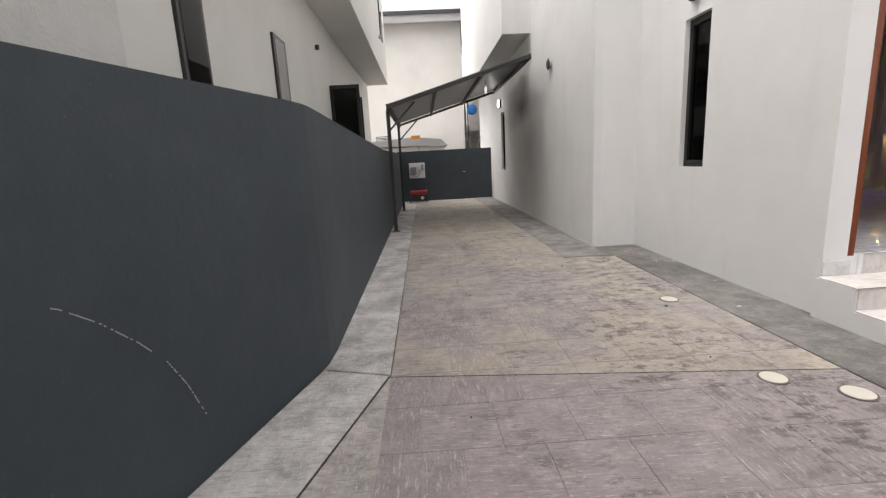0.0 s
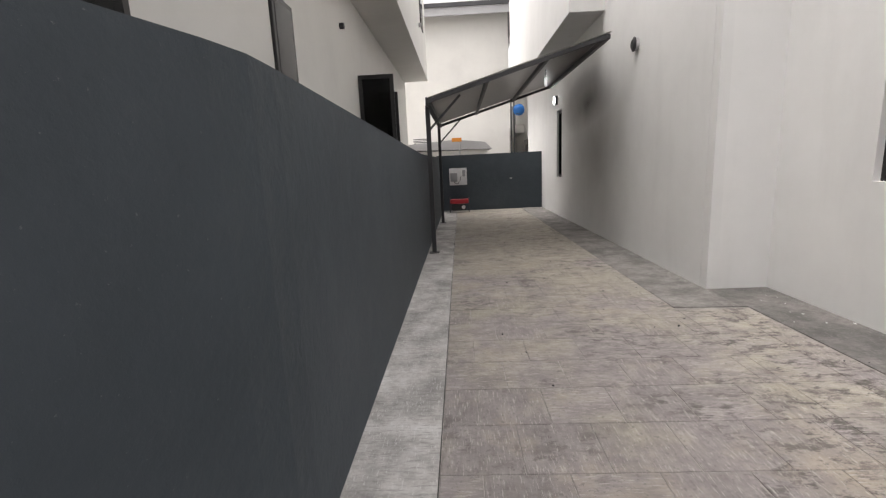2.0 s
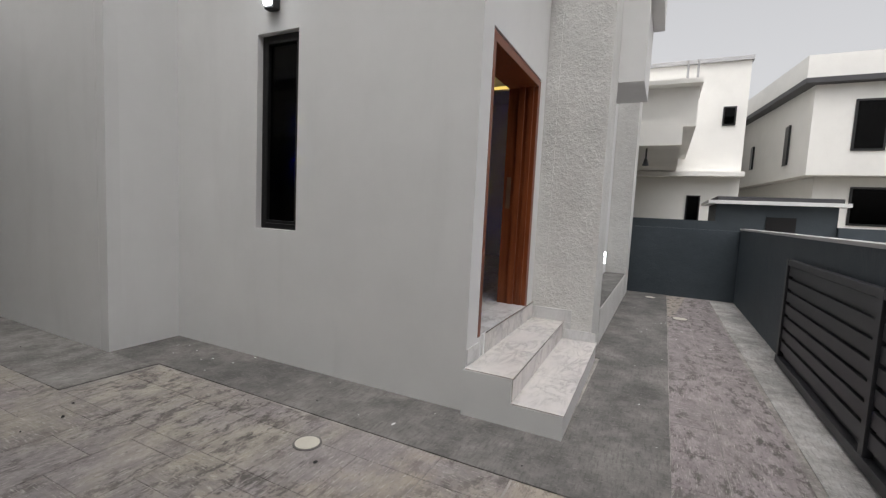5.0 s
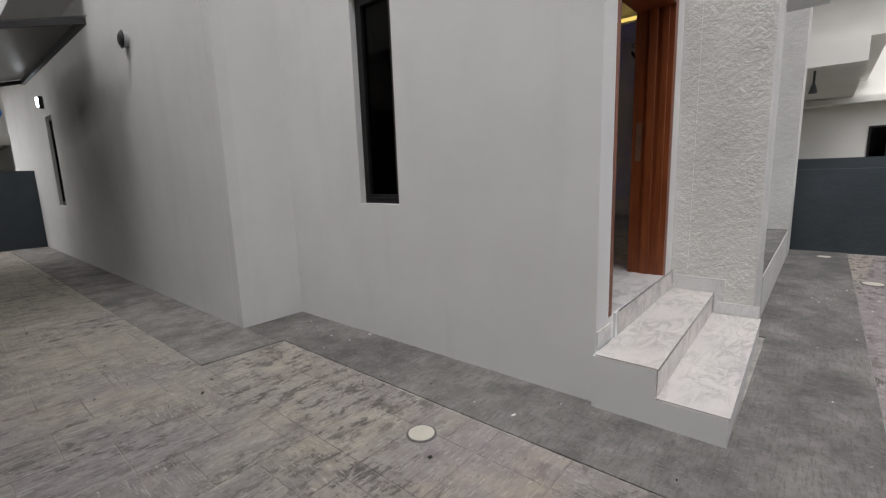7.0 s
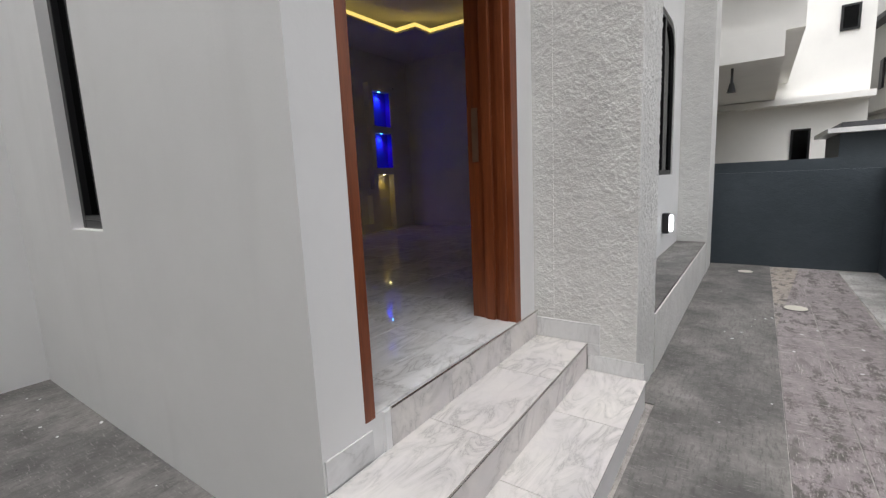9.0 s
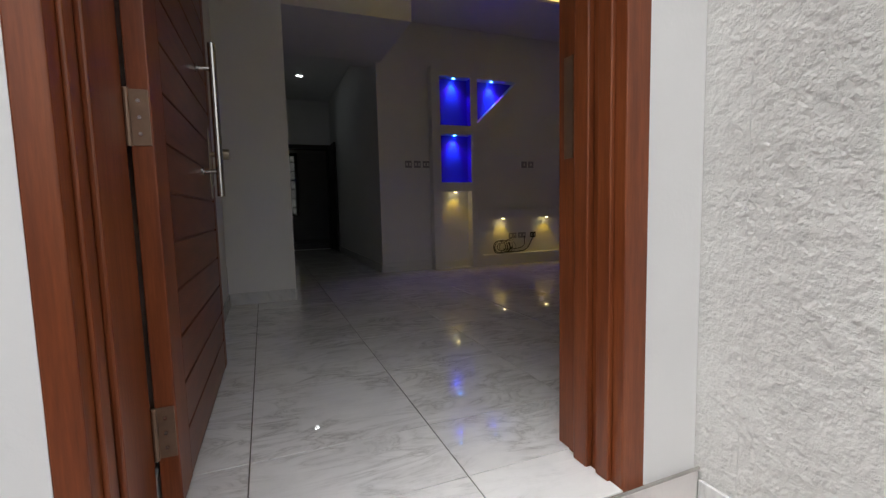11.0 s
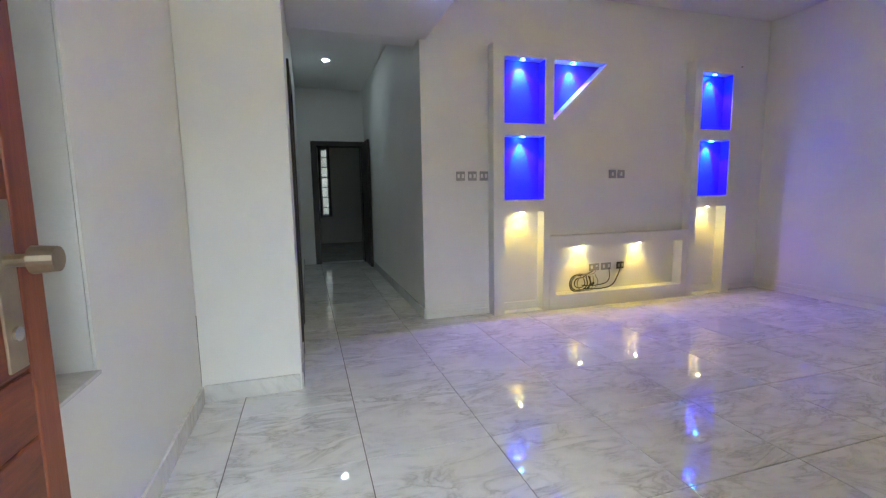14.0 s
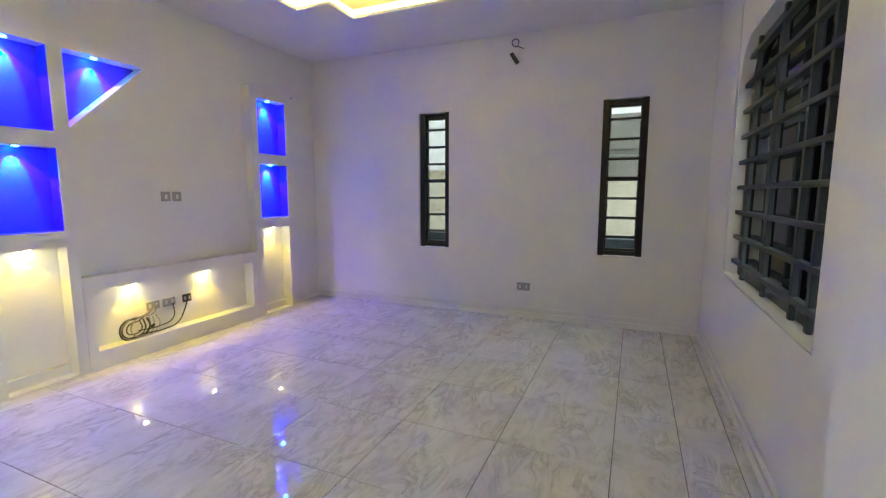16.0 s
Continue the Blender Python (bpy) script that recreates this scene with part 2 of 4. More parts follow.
WHITE = paint("interior_white_paint", (0.80, 0.80, 0.79), 0.55, 0.025, 90, 0.08)
CEIL = paint("ceiling_white_paint", (0.82, 0.82, 0.81), 0.6, 0.02, 90, 0.05)
NEIGH = paint("neighbour_white_paint", (0.78, 0.77, 0.74), 0.75, 0.05, 60, 0.1, 0.5)
CAPCREAM = paint("cream_plastic", (0.66, 0.63, 0.56), 0.5, 0.06, 60, 0.1, 3.0)
CREAM = paint("cream_paint", (0.62, 0.56, 0.42), 0.75, 0.05, 60, 0.1, 0.6)
BLACK = paint("black_aluminium", (0.007, 0.007, 0.008), 0.35, 0.1, 200, 0.03)
STEEL = paint("dark_painted_steel", (0.03, 0.03, 0.034), 0.45, 0.15, 150, 0.06)
GREYBAR = paint("grey_burglar_bar", (0.022, 0.026, 0.029), 0.45, 0.1, 200, 0.05)
CHROME = paint("brushed_steel", (0.62, 0.60, 0.57), 0.25, 0.05, 200, 0.03, metal=1.0)
AGEDBRASS = paint("aged_brass", (0.40, 0.34, 0.25), 0.35, 0.12, 120, 0.05, 5.0, metal=0.9)
BRASSY = paint("worn_hinge_steel", (0.30, 0.20, 0.14), 0.5, 0.15, 80, 0.1, 6.0, metal=0.8)
PLASTIC = paint("white_plastic", (0.72, 0.72, 0.72), 0.35, 0.03, 200, 0.02)
GREYPLAS = paint("grey_plastic", (0.32, 0.32, 0.33), 0.4, 0.03, 200, 0.02)
BLACKPLAS = paint("black_plastic", (0.015, 0.015, 0.016), 0.4, 0.1, 200, 0.03)
RED = paint("red_paint", (0.38, 0.02, 0.03), 0.4, 0.1, 100, 0.05)
BLUE = paint("blue_plastic", (0.02, 0.16, 0.50), 0.45, 0.1, 50, 0.05)
ORANGE = paint("orange_paint", (0.75, 0.28, 0.04), 0.5)
ROOF = paint("dark_roof_sheet", (0.05, 0.05, 0.055), 0.5, 0.15, 40, 0.1)
FASCIA = paint("fascia_board", (0.42, 0.42, 0.43), 0.6)
DOORWOOD = make_wood("stained_door_wood", (0.095, 0.022, 0.009), (0.165, 0.042, 0.015), (0.225, 0.064, 0.023), 0.33, (0.7, 0.7, 5.0))
JAMBWOOD = make_wood("jamb_wood", (0.145, 0.034, 0.011), (0.205, 0.052, 0.016), (0.26, 0.073, 0.023), 0.38, (5.0, 5.0, 0.35))
DARKDOOR = make_wood("dark_door_wood", (0.010, 0.008, 0.008), (0.018, 0.014, 0.013), (0.03, 0.024, 0.022), 0.4, (5, 5, 0.4))
GLASS = make_glass("grey_tinted_glass", (0.26, 0.27, 0.27))
SMOKED = make_glass("smoked_glass", (0.002, 0.0022, 0.0022))
TINTED = make_glass("tinted_glass", (0.012, 0.013, 0.015))
POLY = make_glass("smoked_polycarbonate", (0.19, 0.18, 0.17), 0.35)
GLOW_Y = make_glow("warm_led_strip", (1.0, 0.74, 0.20), 1.0)
GLOW_B = make_glow("blue_led", (0.05, 0.35, 1.0), 30.0)
GLOW_W = make_glow("white_led", (0.9, 0.97, 1.0), 14.0)
GLOW_DIM = make_glow("dim_bulb", (0.95, 0.97, 1.0), 0.5)
GLOW_W2 = make_glow("warm_led", (1.0, 0.8, 0.35), 20.0)


# ---- mesh helpers ----
def thing(name, x=0, y=0, z=0, label="", category="", group="", kind="", rz=0):
    ob = new(name)
    ob.empty_display_size = 0.1
    ob.matrix_basis = pose(x, y, z, 0, 0, rz)
    return tagged(ob, label, category, group, kind)


def part(name, bm, material, parent=None, label=""):
    me = bpy.data.meshes.new(name)
    bm.normal_update()
    bm.to_mesh(me)
    bm.free()
    me.materials.append(material)
    ob = new(name, me)
    ob.parent = parent
    return tagged(ob, label)


def setting(name, bm, material, label, category):
    return tagged(part(name, bm, material), label, category, kind="structure")


def box(bm, x0, y0, z0, x1, y1, z1, bevel=0.0, seg=2):
    m = Matrix.LocRotScale(((x0 + x1) / 2, (y0 + y1) / 2, (z0 + z1) / 2), None, (abs(x1 - x0), abs(y1 - y0), abs(z1 - z0)))
    made = bmesh.ops.create_cube(bm, size=1, matrix=m)
    if bevel:
        edges = list({e for v in made["verts"] for e in v.link_edges})
        bmesh.ops.bevel(bm, geom=edges, offset=bevel, segments=seg, affect="EDGES", profile=0.5)
    return bm


def boxes(*rows, bevel=0.0):
    bm = bmesh.new()
    for r in rows:
        box(bm, *r, bevel=bevel)
    return bm


def rod(bm, a, b, r, seg=10, r2=None):
    a, b = Vector(a), Vector(b)
    d = b - a
    m = Matrix.Translation((a + b) / 2) @ d.to_track_quat("Z", "Y").to_matrix().to_4x4()
    bmesh.ops.create_cone(bm, cap_ends=True, segments=seg, radius1=r, radius2=r if r2 is None else r2, depth=d.length, matrix=m)
    return bm


def beam(bm, a, b, w, h):
    """A square bar from a to b."""
    a, b = Vector(a), Vector(b)
    d = b - a
    m = Matrix.Translation((a + b) / 2) @ d.to_track_quat("Z", "Y").to_matrix().to_4x4() @ Matrix.Diagonal((w, h, d.length, 1))
    bmesh.ops.create_cube(bm, size=1, matrix=m)
    return bm


def prism(bm, pts, lo, hi, axis="z"):
    """Extrudes a plan outline between two levels along an axis."""
    put = {"z": lambda p, q: (p[0], p[1], q), "y": lambda p, q: (p[0], q, p[1]), "x": lambda p, q: (q, p[0], p[1])}[axis]
    low = [bm.verts.new(put(p, lo)) for p in pts]
    top = [bm.verts.new(put(p, hi)) for p in pts]
    bm.faces.new(low)
    bm.faces.new(top)
    for i in range(len(pts)):
        j = (i + 1) % len(pts)
        bm.faces.new((low[i], low[j], top[j], top[i]))
    bmesh.ops.recalc_face_normals(bm, faces=bm.faces)
    return bm


def wall_bm(axis, at0, at1, a0, a1, z0, z1, openings=()):
    """A wall along an axis between two planes, cut by openings (a0, a1, z0, z1)."""
    bm = bmesh.new()

    def put(a, b, lo, hi):
        if b - a > 1e-4 and hi - lo > 1e-4:
            if axis == "y":
                box(bm, at0, a, lo, at1, b, hi)
            else:
                box(bm, a, at0, lo, b, at1, hi)
    run = a0
    for o0, o1, oz0, oz1 in sorted(openings):
        put(run, o0, z0, z1)
        put(o0, o1, z0, oz0)
        put(o0, o1, oz1, z1)
        run = o1
    put(run, a1, z0, z1)
    return bm


def tube(name, pts, r, material, parent=None, res=6):
    cu = bpy.data.curves.new(name, "CURVE")
    cu.dimensions = "3D"
    cu.bevel_depth = r
    cu.bevel_resolution = 2
    cu.resolution_u = res
    sp = cu.splines.new("BEZIER")
    sp.bezier_points.add(len(pts) - 1)
    for b, p in zip(sp.bezier_points, pts):
        b.co = p
        b.handle_left_type = b.handle_right_type = "AUTO"
    dg_ob = bpy.data.objects.new(name, cu)
    me = bpy.data.meshes.new_from_object(dg_ob)
    bpy.data.objects.remove(dg_ob)
    me.materials.clear()
    me.materials.append(material)
    ob = new(name, me)
    ob.parent = parent
    return ob


F = 0.492          # level of the tiled floor above the yard
TOP = 7.6          # eaves of the houses
CEILING = 3.55

# ---- large structure: yard ----
setting("ground", boxes((-900, -900, -0.6, 900, 900, -0.045)), SOIL, "bare grey-brown ground around the houses", "ground")

pav = setting("pavement", boxes((-3.5, -6, -0.044, 2.72, 15.3, -0.004), (2.72, -6, -0.044, 10.0, 2.25, -0.004)), JOINT,
              "grey stamped concrete yard with pale joints", "pavement")

# plain concrete borders beside the walls
bm = bmesh.new()
prism(bm, [(-1.06, 2.2), (-0.62, 2.06), (-0.60, 15.24), (-1.06, 15.24)], -0.03, 0.004)
prism(bm, [(-1.72, 0.0), (-1.28, -0.12), (-0.635, 2.04), (-1.08, 2.18)], -0.03, 0.004)
prism(bm, [(-2.05, -1.15), (-1.62, -1.25), (-1.29, -0.14), (-1.73, -0.02)], -0.03, 0.004)
border = setting("drain_border", bm, BORDER, "pale rough concrete drain cover strip along the dark wall", "pavement")
bm = boxes((-0.621, 2.05, -0.03, -0.616, 15.2, 0.005))
prism(bm, [(-0.62, 2.036), (2.14, 1.742), (2.14, 1.736), (-0.62, 2.030)], -0.03, 0.0025)
prism(bm, [(-0.630, 2.036), (-0.624, 2.036), (-1.279, -0.12), (-1.286, -0.12)], -0.03, 0.005)
setting("expansion_joint", bm, JOINTDARK, "thin dark open joint between two concrete pours", "joint")
bm = bmesh.new()
prism(bm, [(1.50, 5.12), (2.10, 5.08), (2.10, 15.24), (1.44, 15.24)], -0.03, 0.004)
apron = setting("apron", bm, PATHEDGE, "grey concrete apron at the foot of the house", "pavement")
bm = bmesh.new()
prism(bm, [(2.14, 1.30), (2.73, 1.30), (2.73, 5.69), (2.10, 5.69), (2.10, 5.08), (2.16, 5.07)], -0.03, 0.004)
prism(bm, [(2.732, 1.302), (9.15, 1.302), (9.15, 2.25), (4.5, 2.25), (4.5, 1.90), (2.732, 1.90)], -0.03, 0.004)
setting("apron_stained", bm, APRON, "dark stained concrete apron at the foot of the house", "pavement")
bm = bmesh.new()
prism(bm, [(2.0, 0.02), (9.0, 0.24), (9.0, 0.62), (2.0, 0.56)], -0.03, 0.003)
setting("gate_border", bm, BORDER, "grey concrete strip along the gate", "pavement")

def wall_top(y):
    """The coping dips from the bend towards the canopy and rises a little to the back."""
    steps = ((-9.0, 1.76), (2.3, 1.755), (3.4, 1.71), (4.5, 1.662), (5.9, 1.622), (8.0, 1.615), (15.3, 1.67))
    for (a, za), (b, zb) in zip(steps, steps[1:]):
        if y <= b:
            return za + (zb - za) * max(0.0, (y - a) / (b - a))
    return steps[-1][1]


# boundary walls, charcoal
bm = bmesh.new()
inner = [(-1.05, 15.24), (-1.05, 8.0), (-1.05, 5.9), (-1.05, 4.5), (-1.05, 3.4), (-1.05, 2.50), (-1.06, 2.34), (-1.095, 2.18), (-1.417, 1.089), (-1.75, -0.1), (-2.15, -1.4), (-3.0, -4.3)]
outer = [(x - 0.15, y + (0.03 if i > 6 else 0)) for i, (x, y) in enumerate(inner)]
prism(bm, inner + outer[::-1], -0.04, 1.7)
for v in bm.verts:
    if v.co.z > 1:
        v.co.z = wall_top(v.co.y)
boundary_w = setting("boundary_wall_west", bm, DARKWALL, "charcoal painted rendered boundary wall with a bend", "wall")
setting("boundary_wall_north", boxes((-1.20, 15.242, -0.04, 2.10, 15.40, 1.735)), DARKWALL, "charcoal painted boundary wall closing the passage", "wall")
bm = boxes((1.72, 0.10, -0.04, 9.15, 0.25, 1.27), (9.152, 0.10, -0.04, 9.30, 2.30, 1.25), (-3.0, 0.0 - 4.45, -0.04, 2.0, -4.3, 1.7))
setting("boundary_wall_south", bm, DARKWALL, "charcoal painted low boundary wall beside the gate", "wall")
bm = boxes((1.72, 0.085, 1.272, 9.15, 0.265, 1.30))
setting("wall_coping", bm, FASCIA, "thin grey coping on the charcoal wall", "coping")
bm = boxes((1.55, -4.45, -0.04, 1.7, 0.25, 1.7))
setting("boundary_wall_gate_pier", bm, DARKWALL, "charcoal painted wall pier at the gate", "wall")

# ---- own house, outer walls ----
JX0, JX1 = 2.914, 4.222   # entrance opening
RX = 4.435   # face of the porch side wall
H_W = [(4.15, 4.61, 1.145, 2.757)]
setting("wall_west", wall_bm("y", 2.715, 2.94, 2.80, 5.672, -0.04, TOP, H_W), FACADE, "white painted rendered house wall", "wall")
setting("wall_bay_south", wall_bm("x", 5.672, 5.80, 2.092, 2.938, -0.04, TOP), FACADE, "white painted return wall of the house bay", "wall")
setting("wall_bay_west", wall_bm("y", 2.09, 2.30, 5.802, 18.0, -0.04, 3.88, [(12.48, 13.05, 1.0, 2.67)]), FACADE, "white painted house wall with a grey soot stain", "wall")
bm = wall_bm("y", 2.09, 2.30, 5.802, 9.25, 3.882, TOP)
box(bm, 1.49, 9.252, 3.884, 2.30, 18.0, TOP)
setting("wall_upper_floor", bm, FACADE, "white painted overhanging upper floor of the house", "wall")
# door wall and porch
porch_wall = setting("wall_porch", wall_bm("x", 2.577, 2.80, 2.715, RX - 0.002, -0.04, TOP, [(JX0, JX1, F - 0.005, 2.64)]), FACADE, "white painted wall around the entrance door", "wall")
SKEW = 0.012   # the porch stands a little out of square
for v in porch_wall.data.vertices:
    if v.co.y < 2.7:
        v.co.y += SKEW * (v.co.x - 2.715)

def rough_cast(face_y, end_y, x0, x1, z1):
    """Core of a pier wrapped in one thrown-plaster sheet over its two open faces, lumpy round the corner."""
    bm = boxes((x0 + 0.012, face_y + 0.012, -0.04, x1 - 0.001, end_y, z1), (x0, face_y, z1, x1 - 0.001, end_y, TOP))
    cell, grid = 0.0095, []
    side, front = end_y - face_y, x1 - x0
    cols, rows = int((side + front) / cell), int((z1 + 0.04) / cell)
    for j in range(rows + 1):
        z, line = -0.04 + (z1 + 0.04) * j / rows, []
        for i in range(cols + 1):
            u = (side + front) * i / cols
            p = Vector((x0, end_y - u, z)) if u < side else Vector((x0 + u - side, face_y, z))
            n = Vector((-1, 0, 0)) if u < side - 0.5 * cell else (Vector((0, -1, 0)) if u > side + 0.5 * cell else Vector((-0.7, -0.7, 0)))
            coarse = 1.3 if u < side else 1.9
            h = noise.noise(p * 32 * coarse) + 0.6 * noise.noise(p * 85) + 0.45 * noise.noise(p * 11)
            h = min(1.0, max(0.0, (h - (0.12 if u < side else -0.1)) / 0.6))
            line.append(bm.verts.new(p + n * (0.003 if u < side else 0.0058) * h))
        grid.append(line)
    for low, up in zip(grid, grid[1:]):
        for i in range(cols):
            bm.faces.new((low[i], low[i + 1], up[i + 1], up[i])).smooth = True
    return bm


setting("wall_pilaster_1", rough_cast(1.99, 2.468, RX, 4.95, 3.2), RENDER, "white rough-cast rendered wall pier beside the porch", "wall")
setting("wall_pilaster_2", boxes((RX, 2.469, -0.04, 4.74, 2.80, TOP)), RENDER, "white rough-cast rendered wall pier behind the porch", "wall")
setting("wall_pilaster_3", boxes((8.30, 1.975, -0.04, 8.97, 2.313, TOP)), RENDER, "white rough-cast rendered wall pier past the window", "wall")
# south wall with the wide window, rounded upper corners
WX0, WX1, WZ0, WZ1, WR = 5.93, 7.76, 1.28, 2.90, 0.32
bm = wall_bm("x", 2.315, 2.47, 4.952, 8.968, -0.04, TOP, [(WX0, WX1, WZ0, WZ1)])
for cx, sgn in ((WX0, 1), (WX1, -1)):
    pts = [(cx, WZ1)] + [(cx + sgn * WR * (1 - math.cos(a)), WZ1 - WR + WR * math.sin(a)) for a in [i * math.pi / 16 for i in range(9)]]
    prism(bm, pts, 2.317, 2.468, "y")
setting("wall_south", bm, FACADE, "white painted wall around the wide barred window", "wall")
bm = boxes((4.952, 1.98, 0.0, 8.298, 2.313, 0.40))
setting("ledge_base", bm, RENDER, "white rough-cast low ledge under the window", "ledge")
setting("ledge_top", boxes((4.952, 1.99, 0.402, 8.298, 2.313, 0.42)), APRON, "grey cement ledge top under the window", "ledge")
# balcony slab far along the front
setting("upper_slab_south", boxes((4.952, 1.74, 2.76, 5.85, 2.313, 3.55), (4.952, 1.62, 3.552, 5.85, 2.313, 4.5)), FACADE, "white painted overhang above the porch pier", "balcony")

# ---- own house, inside ----
setting("wall_west_lining", wall_bm("y", 2.942, 2.95, 2.802, 5.82, F, CEILING + 0.1, H_W), WHITE, "white painted room wall", "wall")
setting("wall_east", wall_bm("y", 8.747, 8.968, 2.472, 7.27, -0.04, TOP, [(5.115, 5.497, 1.235, 2.805), (3.025, 3.447, 1.235, 2.805)]), WHITE,
        "white painted room wall with two narrow windows", "wall")
setting("wall_north", wall_bm("x", 7.05, 7.27, 4.606, 8.745, F - 0.05, TOP), WHITE, "white painted wall behind the television unit", "wall")
setting("wall_pier", boxes((2.952, 5.822, F - 0.05, 3.50, 6.28, CEILING + 0.1)), WHITE, "white painted wall pier beside the hallway", "wall")
setting("wall_hall_west", wall_bm("y", 3.28, 3.498, 6.282, 11.06, F - 0.05, CEILING + 0.1, [(6.45, 7.35, F, 2.62)]), WHITE, "white painted hallway wall", "wall")
setting("wall_hall_east", wall_bm("y", 4.608, 4.83, 7.272, 11.06, F - 0.05, CEILING + 0.1), WHITE, "white painted hallway wall", "wall")
setting("wall_hall_end", wall_bm("x", 11.062, 11.26, 2.4, 6.6, F - 0.05, CEILING + 0.1, [(3.72, 4.62, F, 2.60)]), WHITE, "white painted hallway end wall", "wall")
setting("wall_bedroom", boxes((2.4, 11.262, F - 0.05, 2.55, 14.6, CEILING + 0.1), (6.4, 11.262, F - 0.05, 6.55, 14.6, CEILING + 0.1)), WHITE, "white painted far room walls", "wall")
setting("wall_bedroom_north", wall_bm("x", 14.602, 14.8, 2.4, 6.55, F - 0.05, CEILING + 0.1, [(3.92, 4.20, 1.15, 2.87)]), WHITE, "white painted far room wall with a louvred window", "wall")
setting("wall_side_room", boxes((2.306, 6.0, F - 0.05, 2.45, 9.0, CEILING + 0.1), (2.452, 8.9, F - 0.05, 3.278, 9.0, CEILING + 0.1)), WHITE, "white painted side room walls", "wall")
setting("wall_door_lining", boxes((2.952, 2.802, F, JX0, 2.812, CEILING), (JX1, 2.802, F, 4.75, 2.812, CEILING), (4.741, 2.48, F, 4.75, 2.80, CEILING), (4.751, 2.47, F, 5.082, 2.48, CEILING), (JX0, 2.802, 2.64, JX1, 2.812, CEILING), (5.082, 2.472, F, WX0 - 0.02, 2.48, CEILING),
        (WX1 + 0.02, 2.472, F, 8.745, 2.48, CEILING), (WX0 - 0.02, 2.472, F, WX1 + 0.02, 2.48, WZ0 - 0.005), (WX0 - 0.02, 2.472, WZ1 + 0.3, WX1 + 0.02, 2.48, CEILING)), WHITE, "white painted room wall", "wall")

# ceiling with a stepped light tray
TX0, TX1, TY0, TY1, N = 3.97, 7.73, 3.44, 6.07, 0.37
tray = [(TX0, TY0 + N), (TX0 + N, TY0 + N), (TX0 + N, TY0), (TX1 - N, TY0), (TX1 - N, TY0 + N), (TX1, TY0 + N),
        (TX1, TY1 - N), (TX1 - N, TY1 - N), (TX1 - N, TY1), (TX0 + N, TY1), (TX0 + N, TY1 - N), (TX0, TY1 - N)]
C0, C1 = CEILING, CEILING + 0.02
bm = boxes((2.952, 2.482, C0, TX0, 7.048, C1), (TX1, 2.482, C0, 8.745, 7.048, C1), (TX0, 2.482, C0, TX1, TY0, C1), (TX0, TY1, C0, TX1, 7.048, C1),
           (TX0, TY0, C0, TX0 + N, TY0 + N, C1), (TX1 - N, TY0, C0, TX1, TY0 + N, C1), (TX0, TY1 - N, C0, TX0 + N, TY1, C1), (TX1 - N, TY1 - N, C0, TX1, TY1, C1))
setting("ceiling", bm, CEIL, "white plastered ceiling with a stepped light tray", "ceiling")
setting("ceiling_tray", boxes((2.952, 2.482, CEILING + 0.19, 8.745, 7.048, CEILING + 0.25)), CEIL, "white plastered raised ceiling of the light tray", "ceiling")
setting("ceiling_hall", boxes((2.45, 7.272, 3.47, 4.83, 11.06, 3.6), (2.4, 11.06, 3.4, 6.55, 14.8, 3.6), (2.45, 6.0, 3.47, 3.28, 9.0, 3.6)), CEIL, "white plastered hallway ceiling", "ceiling")
setting("bulkhead", boxes((3.502, 5.822, 3.03, 4.66, 7.048, CEILING - 0.002), (3.502, 7.05, 3.03, 4.604, 7.27, 3.6)), CEIL, "white plastered bulkhead over the hallway mouth", "bulkhead")
setting("roof", boxes((1.4, 2.58, TOP + 0.002, 9.2, 18.2, TOP + 0.2), (2.7, 0.6, TOP + 0.002, 9.2, 2.578, TOP + 0.2)), ROOF, "flat dark house roof", "roof")
# light strip round the tray
led = thing("cove_light", 0, 0, 0, "yellow glowing light strip around the stepped ceiling tray", "strip light")
for a, b in zip(tray, tray[1:] + tray[:1]):
    bm = beam(bmesh.new(), (a[0], a[1], C1 + 0.03), (b[0], b[1], C1 + 0.03), 0.016, 0.05)
    part("strip", bm, GLOW_Y, led)
    part("lip", beam(bmesh.new(), (a[0], a[1], C0 + 0.004), (b[0], b[1], C0 + 0.004), 0.03, 0.028), CEIL, led)

floor_base = setting("floor", boxes((2.952, 2.60, F - 0.06, 8.745, 7.048, F - 0.004), (4.592, 2.48, F - 0.06, 8.745, 2.598, F - 0.004), (3.502, 7.05, F - 0.06, 4.606, 11.06, F - 0.004),
                     (2.45, 6.29, F - 0.06, 3.498, 9.0, F - 0.006), (2.55, 11.062, F - 0.06, 6.4, 14.6, F - 0.004)), GROUT, "polished white marble tile floor with grey veins", "floor")


